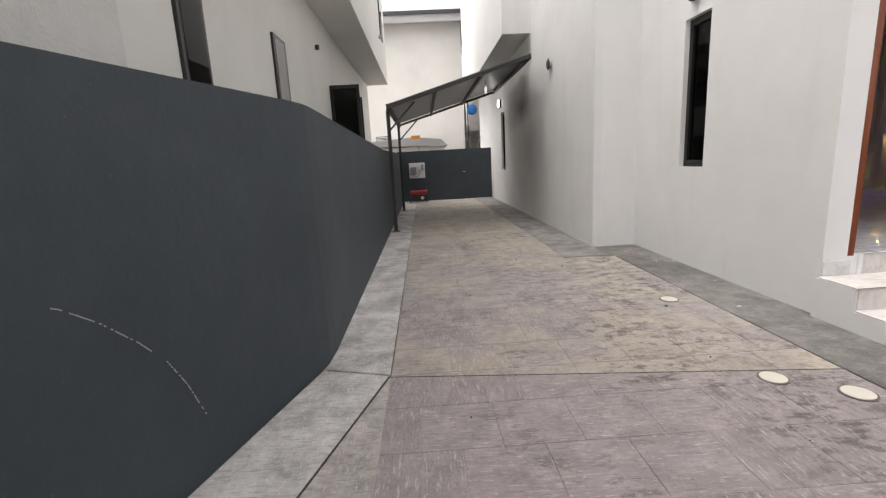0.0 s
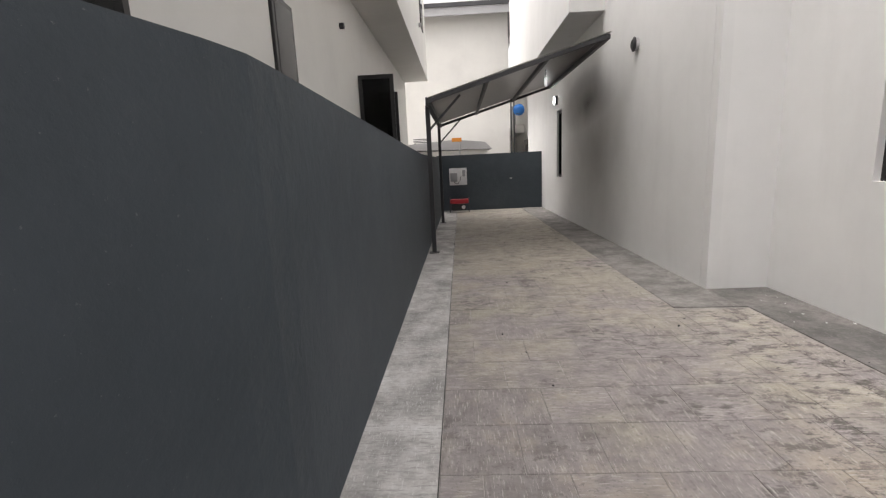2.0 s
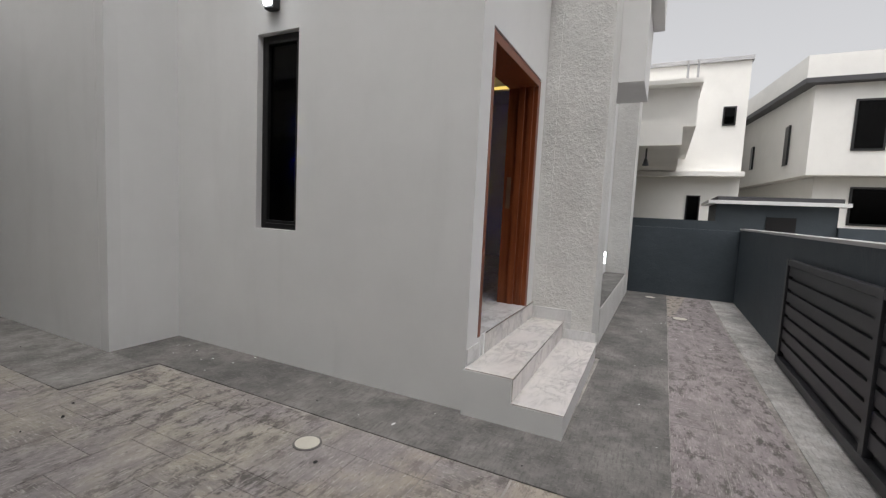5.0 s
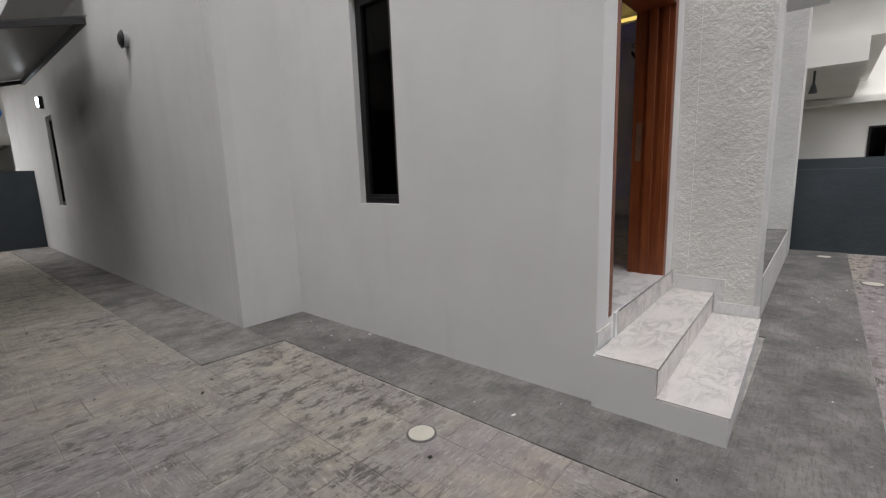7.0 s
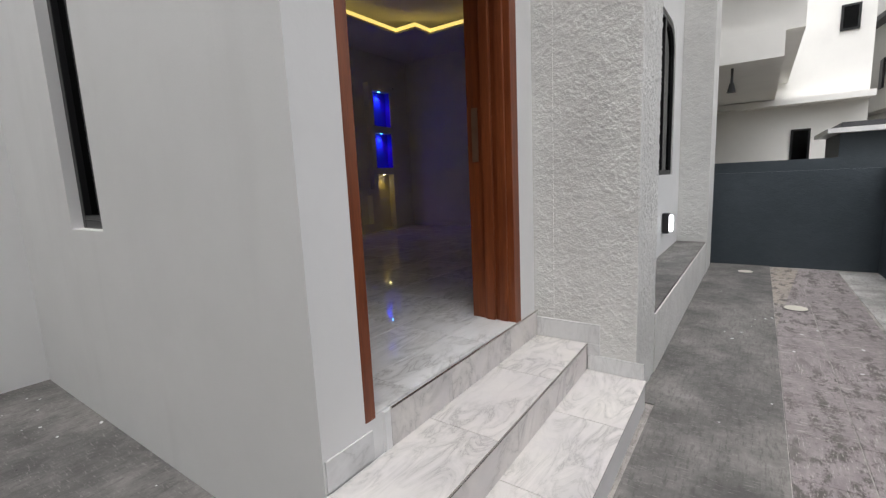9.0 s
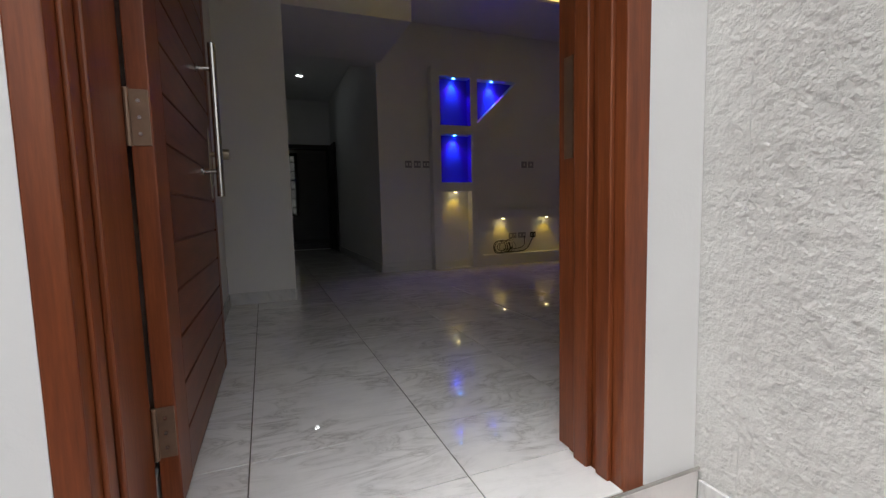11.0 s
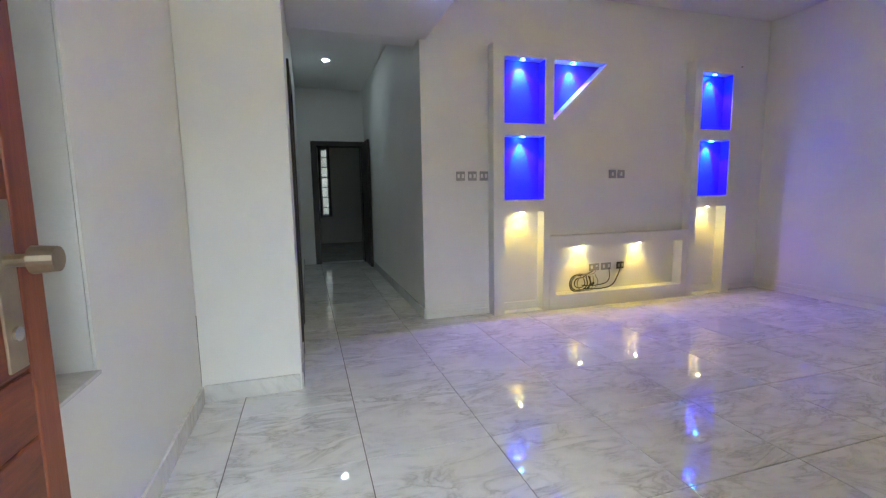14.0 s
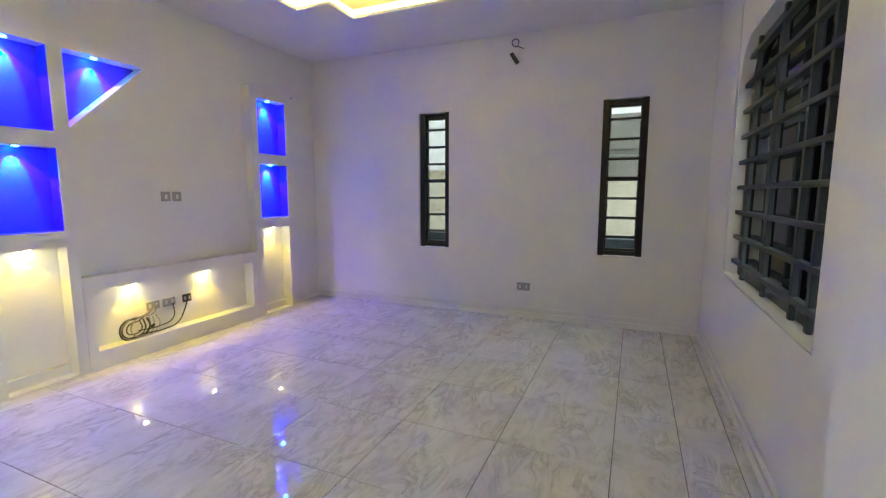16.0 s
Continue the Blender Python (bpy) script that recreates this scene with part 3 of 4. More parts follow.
# ---- windows ----
def window(name, axis, p, out, a0, a1, z0, z1, label, bars=0, glass=None, fw=0.045, mull=()):
    """A framed window in a wall along an axis; p is the plane of the frame's middle. bars: flat burglar bars on the side away from out."""
    root = thing(name, label=label, category="window", kind="structure")

    def b(lo, hi, q0, q1, c0, c1):
        return boxes((q0, lo, c0, q1, hi, c1), bevel=0.004) if axis == "y" else boxes((lo, q0, c0, hi, q1, c1), bevel=0.004)
    d = 0.03
    for lo, hi, c0, c1 in ((a0, a0 + fw, z0, z1), (a1 - fw, a1, z0, z1), (a0 + fw, a1 - fw, z0, z0 + fw), (a0 + fw, a1 - fw, z1 - fw, z1)):
        part("window_frame", b(lo, hi, p - d, p + d, c0, c1), BLACK, root)
    s = fw + 0.028
    for lo, hi, c0, c1 in ((a0 + fw + 0.002, a0 + s, z0 + fw + 0.002, z1 - fw - 0.002), (a1 - s, a1 - fw - 0.002, z0 + fw + 0.002, z1 - fw - 0.002),
                           (a0 + s, a1 - s, z0 + fw + 0.002, z0 + s), (a0 + s, a1 - s, z1 - s, z1 - fw - 0.002)):
        part("sash", b(lo, hi, p - d - 0.006, p + d - 0.012, c0, c1), BLACK, root)
    for m in mull:
        part("mullion", b(m - 0.025, m + 0.025, p - d, p + d, z0 + s, z1 - s), BLACK, root)
    pane = part("pane", b(a0 + s - 0.01, a1 - s + 0.01, p - 0.004, p + 0.004, z0 + s - 0.01, z1 - s + 0.01), glass or GLASS, root)
    pane.visible_shadow = name in ("window_1", "window_2", "window_5")
    for i in range(bars):
        c = z0 + (z1 - z0) * (i + 1) / (bars + 1)
        w = 0.022 if i == bars // 2 else 0.013
        part("burglar_bar", b(a0 + 0.01, a1 - 0.01, p - out * 0.075 - 0.012, p - out * 0.075 + 0.012, c - w, c + w), BLACK, root)
    if bars:
        for lo, hi in ((a0, a0 + 0.06), (a1 - 0.06, a1)):
            part("bar_stile", b(lo, hi, p - out * 0.075 - 0.014, p - out * 0.075 + 0.014, z0, z1), BLACK, root)
    return root


w1 = window("window_1", "y", 2.80, -1, 4.15, 4.61, 1.145, 2.757, "tall narrow black aluminium window with dark glass", glass=TINTED, bars=0)
part("window_sill", boxes((2.835, 4.152, 1.146, 2.962, 4.608, 1.158), bevel=0.002), SKIRT, w1, "beige veined tile sill")
window("window_2", "y", 2.17, -1, 12.48, 13.05, 1.0, 2.67, "tall narrow black aluminium window near the soot stain", glass=TINTED)
window("window_3", "y", 8.86, 1, 5.115, 5.497, 1.235, 2.805, "narrow black window with horizontal burglar bars", bars=7)
window("window_4", "y", 8.86, 1, 3.025, 3.447, 1.235, 2.805, "narrow black window with horizontal burglar bars", bars=7)
window("window_5", "x", 14.7, 1, 3.92, 4.2, 1.15, 2.87, "narrow louvred window of the far room", bars=6)
# black panel in place of the shade in the room behind the bay window
setting("bay_shade_panel", boxes((2.304, 12.2, 0.6, 2.36, 13.3, 3.0)), BLACKPLAS, "black panel standing in for the unlit room behind the bay window", "wall")

# wide barred window with rounded upper corners
w6 = thing("window_6", label="wide black sliding window with grey steel burglar bars", category="window", kind="structure")
for lo, hi, c0, c1 in ((WX0, WX0 + 0.05, WZ0, WZ1 - WR), (WX1 - 0.05, WX1, WZ0, WZ1 - WR), (WX0 + 0.05, WX1 - 0.05, WZ0, WZ0 + 0.05), (WX0 + WR, WX1 - WR, WZ1 - 0.05, WZ1)):
    part("window_frame", boxes((lo, 2.328, c0, hi, 2.388, c1), bevel=0.004), BLACK, w6)
for cx, sgn in ((WX0, 1), (WX1, -1)):
    bm = bmesh.new()
    ang = [i * math.pi / 16 for i in range(9)]
    ring = [(cx + sgn * (WR - r * math.cos(a)), WZ1 - WR + r * math.sin(a)) for r, seq in ((WR, ang), (WR - 0.05, ang[::-1])) for a in seq]
    prism(bm, ring, 2.328, 2.388, "y")
    part("window_frame", bm, BLACK, w6)
for m in (WX0 + (WX1 - WX0) / 3, WX0 + (WX1 - WX0) * 2 / 3):
    part("mullion", boxes((m - 0.03, 2.323, WZ0 + 0.05, m + 0.03, 2.383, WZ1 - 0.05), bevel=0.004), BLACK, w6)
pane = part("pane", boxes((WX0 + 0.02, 2.354, WZ0 + 0.02, WX1 - 0.02, 2.360, WZ1 - 0.04)), SMOKED, w6)
pane.visible_shadow = False
for m in (6.19, 6.42, 6.93, 7.48):
    part("burglar_bar", boxes((m - 0.018, 2.40, WZ0 + 0.005, m + 0.018, 2.425, WZ1 - 0.02), bevel=0.003), GREYBAR, w6)
for i in range(9):
    c = 1.385 + 0.177 * i
    part("burglar_rail", boxes((WX0 + 0.005, 2.392, c - 0.014, WX1 - 0.005, 2.432, c + 0.014), bevel=0.003), GREYBAR, w6)
part("window_sill", boxes((WX0, 2.43, WZ0 + 0.002, WX1, 2.478, WZ0 + 0.012)), WHITE, w6)

# ---- entrance: steps, frame, door ----
steps = thing("entrance_steps", 3.6, 2.2, 0, "two low entrance steps clad in veined marble tiles", "steps", kind="structure")
steps.matrix_basis = Matrix()
part("step_body", boxes((2.667, 1.90, -0.03, RX - 0.002, 2.575, 0.152), (2.667, 2.235, 0.152, RX - 0.002, 2.575, 0.316), (3.0, 2.56, 0.316, 4.24, 2.60, F - 0.012)), FACADE, steps, "white painted step sides")
for y0, y1, z0, z1 in ((1.893, 2.232, 0.154, 0.164), (2.224, 2.56, 0.318, 0.328)):
    cuts = [2.667, 3.27, 3.87, RX - 0.002]
    for a, b in zip(cuts, cuts[1:]):
        part("tile", boxes((a + 0.0015, y0, z0, b - 0.0015, y1, z1), bevel=0.002), STEPTILE, steps)
for y0, y1, z0, z1 in ((2.226, 2.234, 0.165, 0.317), (2.558, 2.566, 0.329, F - 0.012)):
    cuts = [2.68 if y0 < 2.3 else 3.03, 3.45, 4.05, RX - 0.005]
    for a, b in zip(cuts, cuts[1:]):
        part("riser_tile", boxes((a + 0.0015, y0, z0, b - 0.0015, y1, z1)), STEPTILE, steps)
for y, z in ((2.2225, 0.324), (2.5545, F - 0.004)):
    part("nosing_trim", rod(bmesh.new(), (2.667 if y < 2.4 else 3.03, y, z), (RX - 0.01, y, z), 0.005, 8), CHROME, steps, "polished metal nosing strip")
for row in ((RX - 0.012, 1.905, 0.166, RX - 0.001, 2.22, 0.26), (RX - 0.012, 2.150, 0.33, RX - 0.001, 2.555, 0.45), (RX - 0.012, 2.150, 0.262, RX - 0.001, 2.221, 0.329),
            (4.25, 2.566, 0.33, RX - 0.013, 2.575, 0.45), (2.72, 2.566, 0.33, 2.94, 2.575, 0.44)):
    part("skirting_tile", boxes(row, bevel=0.002), SKIRT, steps)

for piece in steps.children:
    for v in piece.data.vertices:
        v.co.y += (0.022 if v.co.y < 2.5 else SKEW) * (v.co.x - 2.667)

JY0, JY1, JT = 2.577, 2.872, 2.62
frame_1 = thing("door_frame", label="red-brown varnished wooden entrance door frame", category="door frame", kind="structure")
for x0, x1, edge in ((JX0, 2.966, 1), (4.142, JX1, -1)):
    bm = boxes((x0, JY0 + (0.012 if edge < 0 else 0), F - 0.02, x1, JY1 + (0.12 if edge > 0 else 0), JT), bevel=0.004)
    sx, lip = (x1, 0.010) if edge > 0 else (x0, 0.017)
    box(bm, min(sx, sx + edge * lip), JY0 + 0.05, F, max(sx, sx + edge * lip), JY0 + 0.10, JT - 0.06, bevel=0.004)
    box(bm, min(sx, sx + edge * 1.5 * lip), JY0 + 0.13, F, max(sx, sx + edge * 1.5 * lip), JY0 + 0.19, JT - 0.06, bevel=0.005)
    part("jamb", bm, JAMBWOOD, frame_1)
part("head", boxes((2.968, JY0 + 0.006, JT - 0.066, 4.140, JY1, JT), bevel=0.004), JAMBWOOD, frame_1)
part("strike_plate", boxes((4.137, 2.80, 1.42, 4.143, 2.84, 1.72)), BRASSY, frame_1)

door = thing("door_1", 3.022, 3.0, F + 0.008, "open red-brown wooden plank entrance door with a long steel pull", "door", kind="structure", rz=-1.2)
L, T, HT = 1.19, 0.05, 2.045
part("core", boxes((-T + 0.008, 0.004, 0.0, -0.008, L - 0.004, HT)), DOORWOOD, door)
part("stile", boxes((-T, 0, 0, 0, 0.14, HT), bevel=0.004), JAMBWOOD, door)
part("stile", boxes((-T, L - 0.075, 0, 0, L, HT), bevel=0.004), JAMBWOOD, door)
grooves = [0.0] + [0.012 + 0.1375 * i for i in range(1, 15)] + [HT]
for a, b in zip(grooves, grooves[1:]):
    part("plank", boxes((-T + 0.002, 0.142, a + 0.0035, -0.001, L - 0.077, b - 0.0035), bevel=0.003), DOORWOOD, door)
PULL, LOCK = 0.805, 1.075
pull = part("pull_handle", rod(bmesh.new(), (0.065, PULL, 0.85), (0.065, PULL, 1.477), 0.0155, 16), CHROME, door, "long brushed steel pull bar")
for z in (0.955, 1.375):
    part("standoff", rod(rod(bmesh.new(), (-0.002, PULL, z), (0.065, PULL, z), 0.0085, 10), (-0.002, PULL, z), (0.006, PULL, z), 0.017, 12), CHROME, pull)
plate = part("lock_plate", boxes((-0.002, LOCK - 0.027, 0.85, 0.004, LOCK + 0.027, 1.17), bevel=0.002), AGEDBRASS, door, "aged brass lock plate")
bm = rod(bmesh.new(), (0.0, LOCK, 1.058), (0.05, LOCK, 1.058), 0.012, 10)
rod(bm, (0.045, LOCK, 1.058), (0.085, LOCK, 1.058), 0.027, 16, 0.024)
part("knob", bm, AGEDBRASS, plate)
bm = rod(bmesh.new(), (0.0, LOCK, 0.92), (0.01, LOCK, 0.92), 0.014, 10)
part("key_cylinder", bm, CHROME, plate)
for z in (0.21, 1.017, 1.83):
    bm = boxes((-0.045, -0.004, z - 0.068, -0.004, 0.0005, z + 0.068), bevel=0.001)
    rod(bm, (-0.050, -0.008, z - 0.07), (-0.050, -0.008, z + 0.07), 0.007, 10)
    hg = part("hinge", bm, BRASSY, door)
    for dz in (-0.04, 0.0, 0.04):
        part("screw", rod(bmesh.new(), (-0.026, -0.0065, z + dz), (-0.026, -0.0035, z + dz), 0.005, 8), CHROME, hg)

# ---- interior: skirtings ----
def skirting(name, rows):
    bm = bmesh.new()
    for x0, y0, x1, y1 in rows:
        box(bm, x0, y0, F, x1, y1, F + 0.102, bevel=0.003)
    setting(name, bm, SKIRT, "pale veined tile skirting at the foot of the wall", "skirting")


skirting("baseboard_west", [(2.951, 2.815, 2.965, 5.806), (2.966, 5.808, 3.49, 5.821), (3.499, 5.83, 3.512, 6.44)])
skirting("baseboard_hall", [(4.594, 7.06, 4.607, 11.05), (3.499, 7.36, 3.511, 11.05)])
bm = bmesh.new()
for x0, y0, x1, y1 in ((4.61, 7.03, 5.258, 7.049), (8.195, 7.03, 8.728, 7.049), (8.728, 2.482, 8.746, 7.049), (5.09, 2.481, 8.726, 2.497)):
    box(bm, x0, y0, F, x1, y1, F + 0.06, bevel=0.003)
    ix, iy = (0.006, 0) if x1 - x0 < 0.1 else (0, 0.006)
    s = -1 if y0 < 2.49 and x1 - x0 > 0.1 else 1
    box(bm, x0 + ix, y0 + (iy if s > 0 else 0), F + 0.074, x1, y1 - (0.006 if s < 0 else 0), F + 0.118, bevel=0.003)
setting("baseboard_room", bm, WHITE, "double white skirting at the foot of the wall", "skirting")

# hallway doors
hd = thing("door_2", label="dark brown wooden door frame at the end of the hallway", category="door", kind="structure")
part("jamb", boxes((3.70, 11.03, F, 3.80, 11.28, 2.60), bevel=0.004), DARKDOOR, hd)
part("jamb", boxes((4.54, 11.03, F, 4.60, 11.28, 2.60), bevel=0.004), DARKDOOR, hd)
part("head", boxes((3.80, 11.03, 2.52, 4.54, 11.28, 2.60), bevel=0.004), DARKDOOR, hd)
part("leaf", boxes((4.555, 10.30, F + 0.01, 4.595, 11.02, 2.56), bevel=0.004), DARKDOOR, hd, "dark brown open door leaf")
sd = thing("door_3", label="dark brown wooden hallway side door, closed", category="door", kind="structure")
part("jamb", boxes((3.27, 6.452, F, 3.515, 6.52, 2.62), bevel=0.004), DARKDOOR, sd)
part("jamb", boxes((3.27, 7.28, F, 3.515, 7.348, 2.62), bevel=0.004), DARKDOOR, sd)
part("head", boxes((3.27, 6.52, 2.55, 3.515, 7.28, 2.62), bevel=0.004), DARKDOOR, sd)
part("leaf", boxes((3.40, 6.522, F + 0.01, 3.44, 7.278, 2.545), bevel=0.003), DARKDOOR, sd)
part("lever", rod(rod(bmesh.new(), (3.44, 7.2, 1.50), (3.50, 7.2, 1.50), 0.009, 8), (3.495, 7.2, 1.50), (3.495, 7.09, 1.50), 0.008, 8), CHROME, sd)

# ---- television unit ----
UY, UB = 6.923, 7.048
unit = thing("television_unit", label="white plastered television wall unit with blue and yellow lit niches", category="wall unit")


def col(x0, x1, n0, n1):
    for a, b in ((x0, n0), (n1, x1)):
        part("stile", boxes((a, UY, F, b, UB, 3.02)), WHITE, unit)
    for c, d in ((2.905, 3.02), (2.20, 2.312), (1.485, 1.60), (F, F + 0.012)):
        part("shelf", boxes((n0, UY, c, n1, UB, d)), WHITE, unit)
    part("niche_skirting", boxes((n0, UB - 0.03, F + 0.012, n1, UB, F + 0.09), bevel=0.003), WHITE, unit)


col(5.26, 5.862, 5.37, 5.79)
col(7.575, 8.19, 7.668, 8.088)
bm = boxes((5.862, UY, 2.905, 6.62, UB, 3.02), (5.862, UY, 2.35, 5.885, UB, 2.905))
prism(bm, [(5.885, 2.35), (6.47, 2.905), (6.62, 2.905), (5.862, 2.19), (5.862, 2.35)], UY, UB, "y")
part("wing", bm, WHITE, unit)
bm = boxes((5.864, UY, F, 7.573, UB, 0.638), (5.864, UY, 0.638, 5.935, UB, 1.235), (7.50, UY, 0.638, 7.573, UB, 1.235), (5.935, UY, 1.125, 7.50, UB, 1.235))
part("console", bm, WHITE, unit)
part("back_panel", boxes((5.89, UB - 0.03, 1.237, 7.573, UB - 0.001, 2.33)), WHITE, unit)

# thin linings added so the blue lamp light sits in their colour
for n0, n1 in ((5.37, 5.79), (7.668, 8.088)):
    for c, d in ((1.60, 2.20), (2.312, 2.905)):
        part("niche_lining", boxes((n0 + 0.002, UB - 0.012, c + 0.002, n1 - 0.002, UB - 0.001, d - 0.002)), NICHEGLOW, unit, "niche back with the blue lamp light put into its colour")
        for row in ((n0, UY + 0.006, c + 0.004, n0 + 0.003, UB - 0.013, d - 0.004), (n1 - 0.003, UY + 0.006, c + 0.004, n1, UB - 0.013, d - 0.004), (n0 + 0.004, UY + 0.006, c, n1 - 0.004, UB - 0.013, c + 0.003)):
            part("niche_side", boxes(row), NICHEGLOW, unit, "niche reveal with the blue lamp light put into its colour")
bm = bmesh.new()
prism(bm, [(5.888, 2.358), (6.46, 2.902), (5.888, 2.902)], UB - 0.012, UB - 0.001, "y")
part("niche_lining", bm, NICHEGLOW, unit, "niche back with the blue lamp light put into its colour")


def niche_light(x, z, blue):
    lamp = thing("niche_spotlight", x, 6.972, z, "small round blue recessed spotlight in a niche" if blue else "small round warm recessed spotlight in a niche", "spotlight",
                 group="blue niche lights" if blue else "yellow niche lights")
    part("bezel", rod(bmesh.new(), (0, 0, -0.006), (0, 0, 0.0), 0.028, 20), CHROME, lamp)
    part("lens", rod(bmesh.new(), (0, 0, -0.010), (0, 0, -0.006), 0.017, 16), GLOW_B if blue else GLOW_W2, lamp)
    beams = [(NICHE_B, (0.26, 0.07, 1.0), 104, 0.5, 0.02), (NICHE_C, (0.0, 0.52, 1.0), 50, 0.3, 0.22)] if blue else [(NICHE_Y, (1.0, 0.62, 0.035), 92, 0.45, 0.0)]
    for power, tint, cone, blend, lean in beams:
        d = bpy.data.lights.new("niche_lamp", "SPOT")
        d.energy, d.color = power, tint
        d.spot_size, d.spot_blend, d.shadow_soft_size = radians(cone), blend, 0.008
        ob = new("niche_lamp", d)
        ob.matrix_world = look((x, 6.972, z - 0.014), (x, 6.972 + lean, z - 0.5))


NICHE_B, NICHE_C, NICHE_Y = 3.0, 6.0, 0.9
for x in (5.58, 7.878):
    niche_light(x, 2.905, True)
    niche_light(x, 2.20, True)
    niche_light(x, 1.485, False)
niche_light(6.12, 2.905, True)
for x in (6.27, 6.97):
    niche_light(x, 1.125, False)


def plate_thing(name, label, category, x, y, z, rz, w, h, mat, rockers, group=""):
    t = thing(name, x, y, z, label, category, group, rz=rz)
    part("plate", boxes((-w / 2, -0.009, -h / 2, w / 2, 0, h / 2), bevel=0.003), mat, t)
    for i in range(rockers):
        cx = (i - (rockers - 1) / 2) * w / max(rockers, 1)
        part("rocker", boxes((cx - 0.011, -0.013, -0.018, cx + 0.011, -0.008, 0.018), bevel=0.002), PLASTIC if mat is GREYPLAS else GREYPLAS, t)
    return t


for x in (4.977, 5.094, 5.211):
    plate_thing("light_switch", "grey plastic light switch plate on the white wall", "switch", x, 7.049, 1.832, 0, 0.086, 0.086, GREYPLAS, 2, "switches by the television unit")
for x in (6.635, 6.742):
    plate_thing("television_socket", "grey plastic socket plate on the television wall", "socket", x, 7.017, 1.845, 0, 0.086, 0.086, GREYPLAS, 1, "television sockets")
for x in (6.46, 6.61, 6.79):
    plate_thing("power_socket", "grey plastic power socket inside the console niche", "socket", x, 7.047, 0.875, 0, 0.12 if x < 6.7 else 0.09, 0.075, GREYPLAS if x < 6.7 else BLACKPLAS, 2, "console sockets")
plate_thing("wall_socket", "grey double power socket low on the white wall", "socket", 8.746, 4.21, 0.842, -90, 0.146, 0.086, GREYPLAS, 2)
plate_thing("wall_switch", "grey switch plate beside the wide window", "switch", 5.465, 2.481, 1.755, 180, 0.12, 0.23, GREYPLAS, 1)

cable = thing("cable_bundle", 6.45, 6.98, 0.64, "tangled black and grey cables hanging in the console niche", "cables")
cable.matrix_basis = Matrix()
rng = random.Random(5)
part("tie", rod(bmesh.new(), (6.39, 6.985, 0.70), (6.42, 6.985, 0.72), 0.012, 8), BLACKPLAS, cable)
for i in range(7):
    cx, r = 6.30 + rng.uniform(-0.05, 0.08), rng.uniform(0.06, 0.12)
    pts = [(6.50, 7.035, 0.875)]
    for j in range(6):
        a = 1.2 + j * 1.15 + rng.uniform(-0.2, 0.2)
        pts.append((cx + r * math.cos(a) * 1.25, 6.99 - 0.03 * math.sin(j), 0.755 + r * math.sin(a) * 0.8 - 0.02))
    tube("cord", pts, rng.choice((0.004, 0.005, 0.006)), rng.choice((BLACKPLAS, BLACKPLAS, GREYPLAS)), cable)
tube("cord", [(6.32, 6.99, 0.66), (6.5, 6.96, 0.66), (6.64, 6.97, 0.69), (6.72, 6.99, 0.78), (6.79, 7.03, 0.87)], 0.006, BLACKPLAS, cable)
tube("cord", [(6.28, 6.99, 0.70), (6.45, 6.96, 0.70), (6.60, 6.98, 0.74), (6.64, 7.03, 0.86)], 0.005, BLACKPLAS, cable)

wires = thing("loose_wires", label="loose black wires and a connector hanging from the wall", category="wires")
tube("wire", [(8.745, 4.33, 3.42), (8.70, 4.31, 3.46), (8.69, 4.36, 3.47), (8.70, 4.37, 3.42), (8.72, 4.30, 3.40), (8.70, 4.25, 3.37)], 0.005, BLACKPLAS, wires)
tube("wire", [(8.70, 4.25, 3.37), (8.71, 4.30, 3.34), (8.71, 4.31, 3.29)], 0.004, PLASTIC, wires)
part("connector", beam(bmesh.new(), (8.715, 4.385, 3.34), (8.715, 4.32, 3.24), 0.045, 0.04), BLACKPLAS, wires)
bracket = thing("wall_bracket", 8.30, 7.049, 3.03, "small grey slot in the white wall", "bracket")
part("slot", boxes((-0.06, -0.006, -0.008, 0.06, 0, 0.008), bevel=0.002), GREYPLAS, bracket)

hl = thing("hall_downlight", 3.93, 9.4, 3.468, "small white glowing recessed downlight in the hallway ceiling", "downlight")
part("ring", rod(bmesh.new(), (0, 0, -0.008), (0, 0, 0), 0.06, 24), PLASTIC, hl)
part("lens", rod(bmesh.new(), (0, 0, -0.012), (0, 0, -0.008), 0.042, 20), GLOW_W, hl)
d = bpy.data.lights.new("hall_lamp", "SPOT")
d.energy, d.color, d.spot_size, d.spot_blend, d.shadow_soft_size = 0.08, (0.80, 1.0, 0.93), radians(140), 0.6, 0.04
ob = new("hall_lamp", d)
ob.matrix_world = look((3.93, 9.4, 3.445), (3.93, 9.4, 0))


# ---- exterior fixtures ----
def wall_lamp(x, y, z, rz, label):
    t = thing("wall_lamp", x, y, z, label, "wall lamp", "bulkhead wall lamps", rz=rz)
    part("housing", boxes((-0.055, -0.07, -0.11, 0.055, 0, 0.11), bevel=0.01), BLACKPLAS, t)
    bm = box(bmesh.new(), -0.04, -0.10, -0.09, 0.04, -0.065, 0.09, bevel=0.016, seg=3)
    part("diffuser", bm, GLOW_W, t, "glowing white diffuser")
    return t


wall_lamp(2.713, 4.41, 3.02, -90, "black bulkhead lamp above the narrow window")
wall_lamp(2.088, 12.97, 2.93, -90, "black bulkhead lamp beside the soot stain")
wall_lamp(7.22, 2.313, 0.76, 0, "black bulkhead lamp below the wide window")

vent = thing("exhaust_outlet", 2.088, 7.77, 2.97, "round dark metal vent outlet on the white wall", "vent")
part("collar", rod(bmesh.new(), (0.0, 0, 0), (-0.05, 0, 0), 0.085, 24), FASCIA, vent)
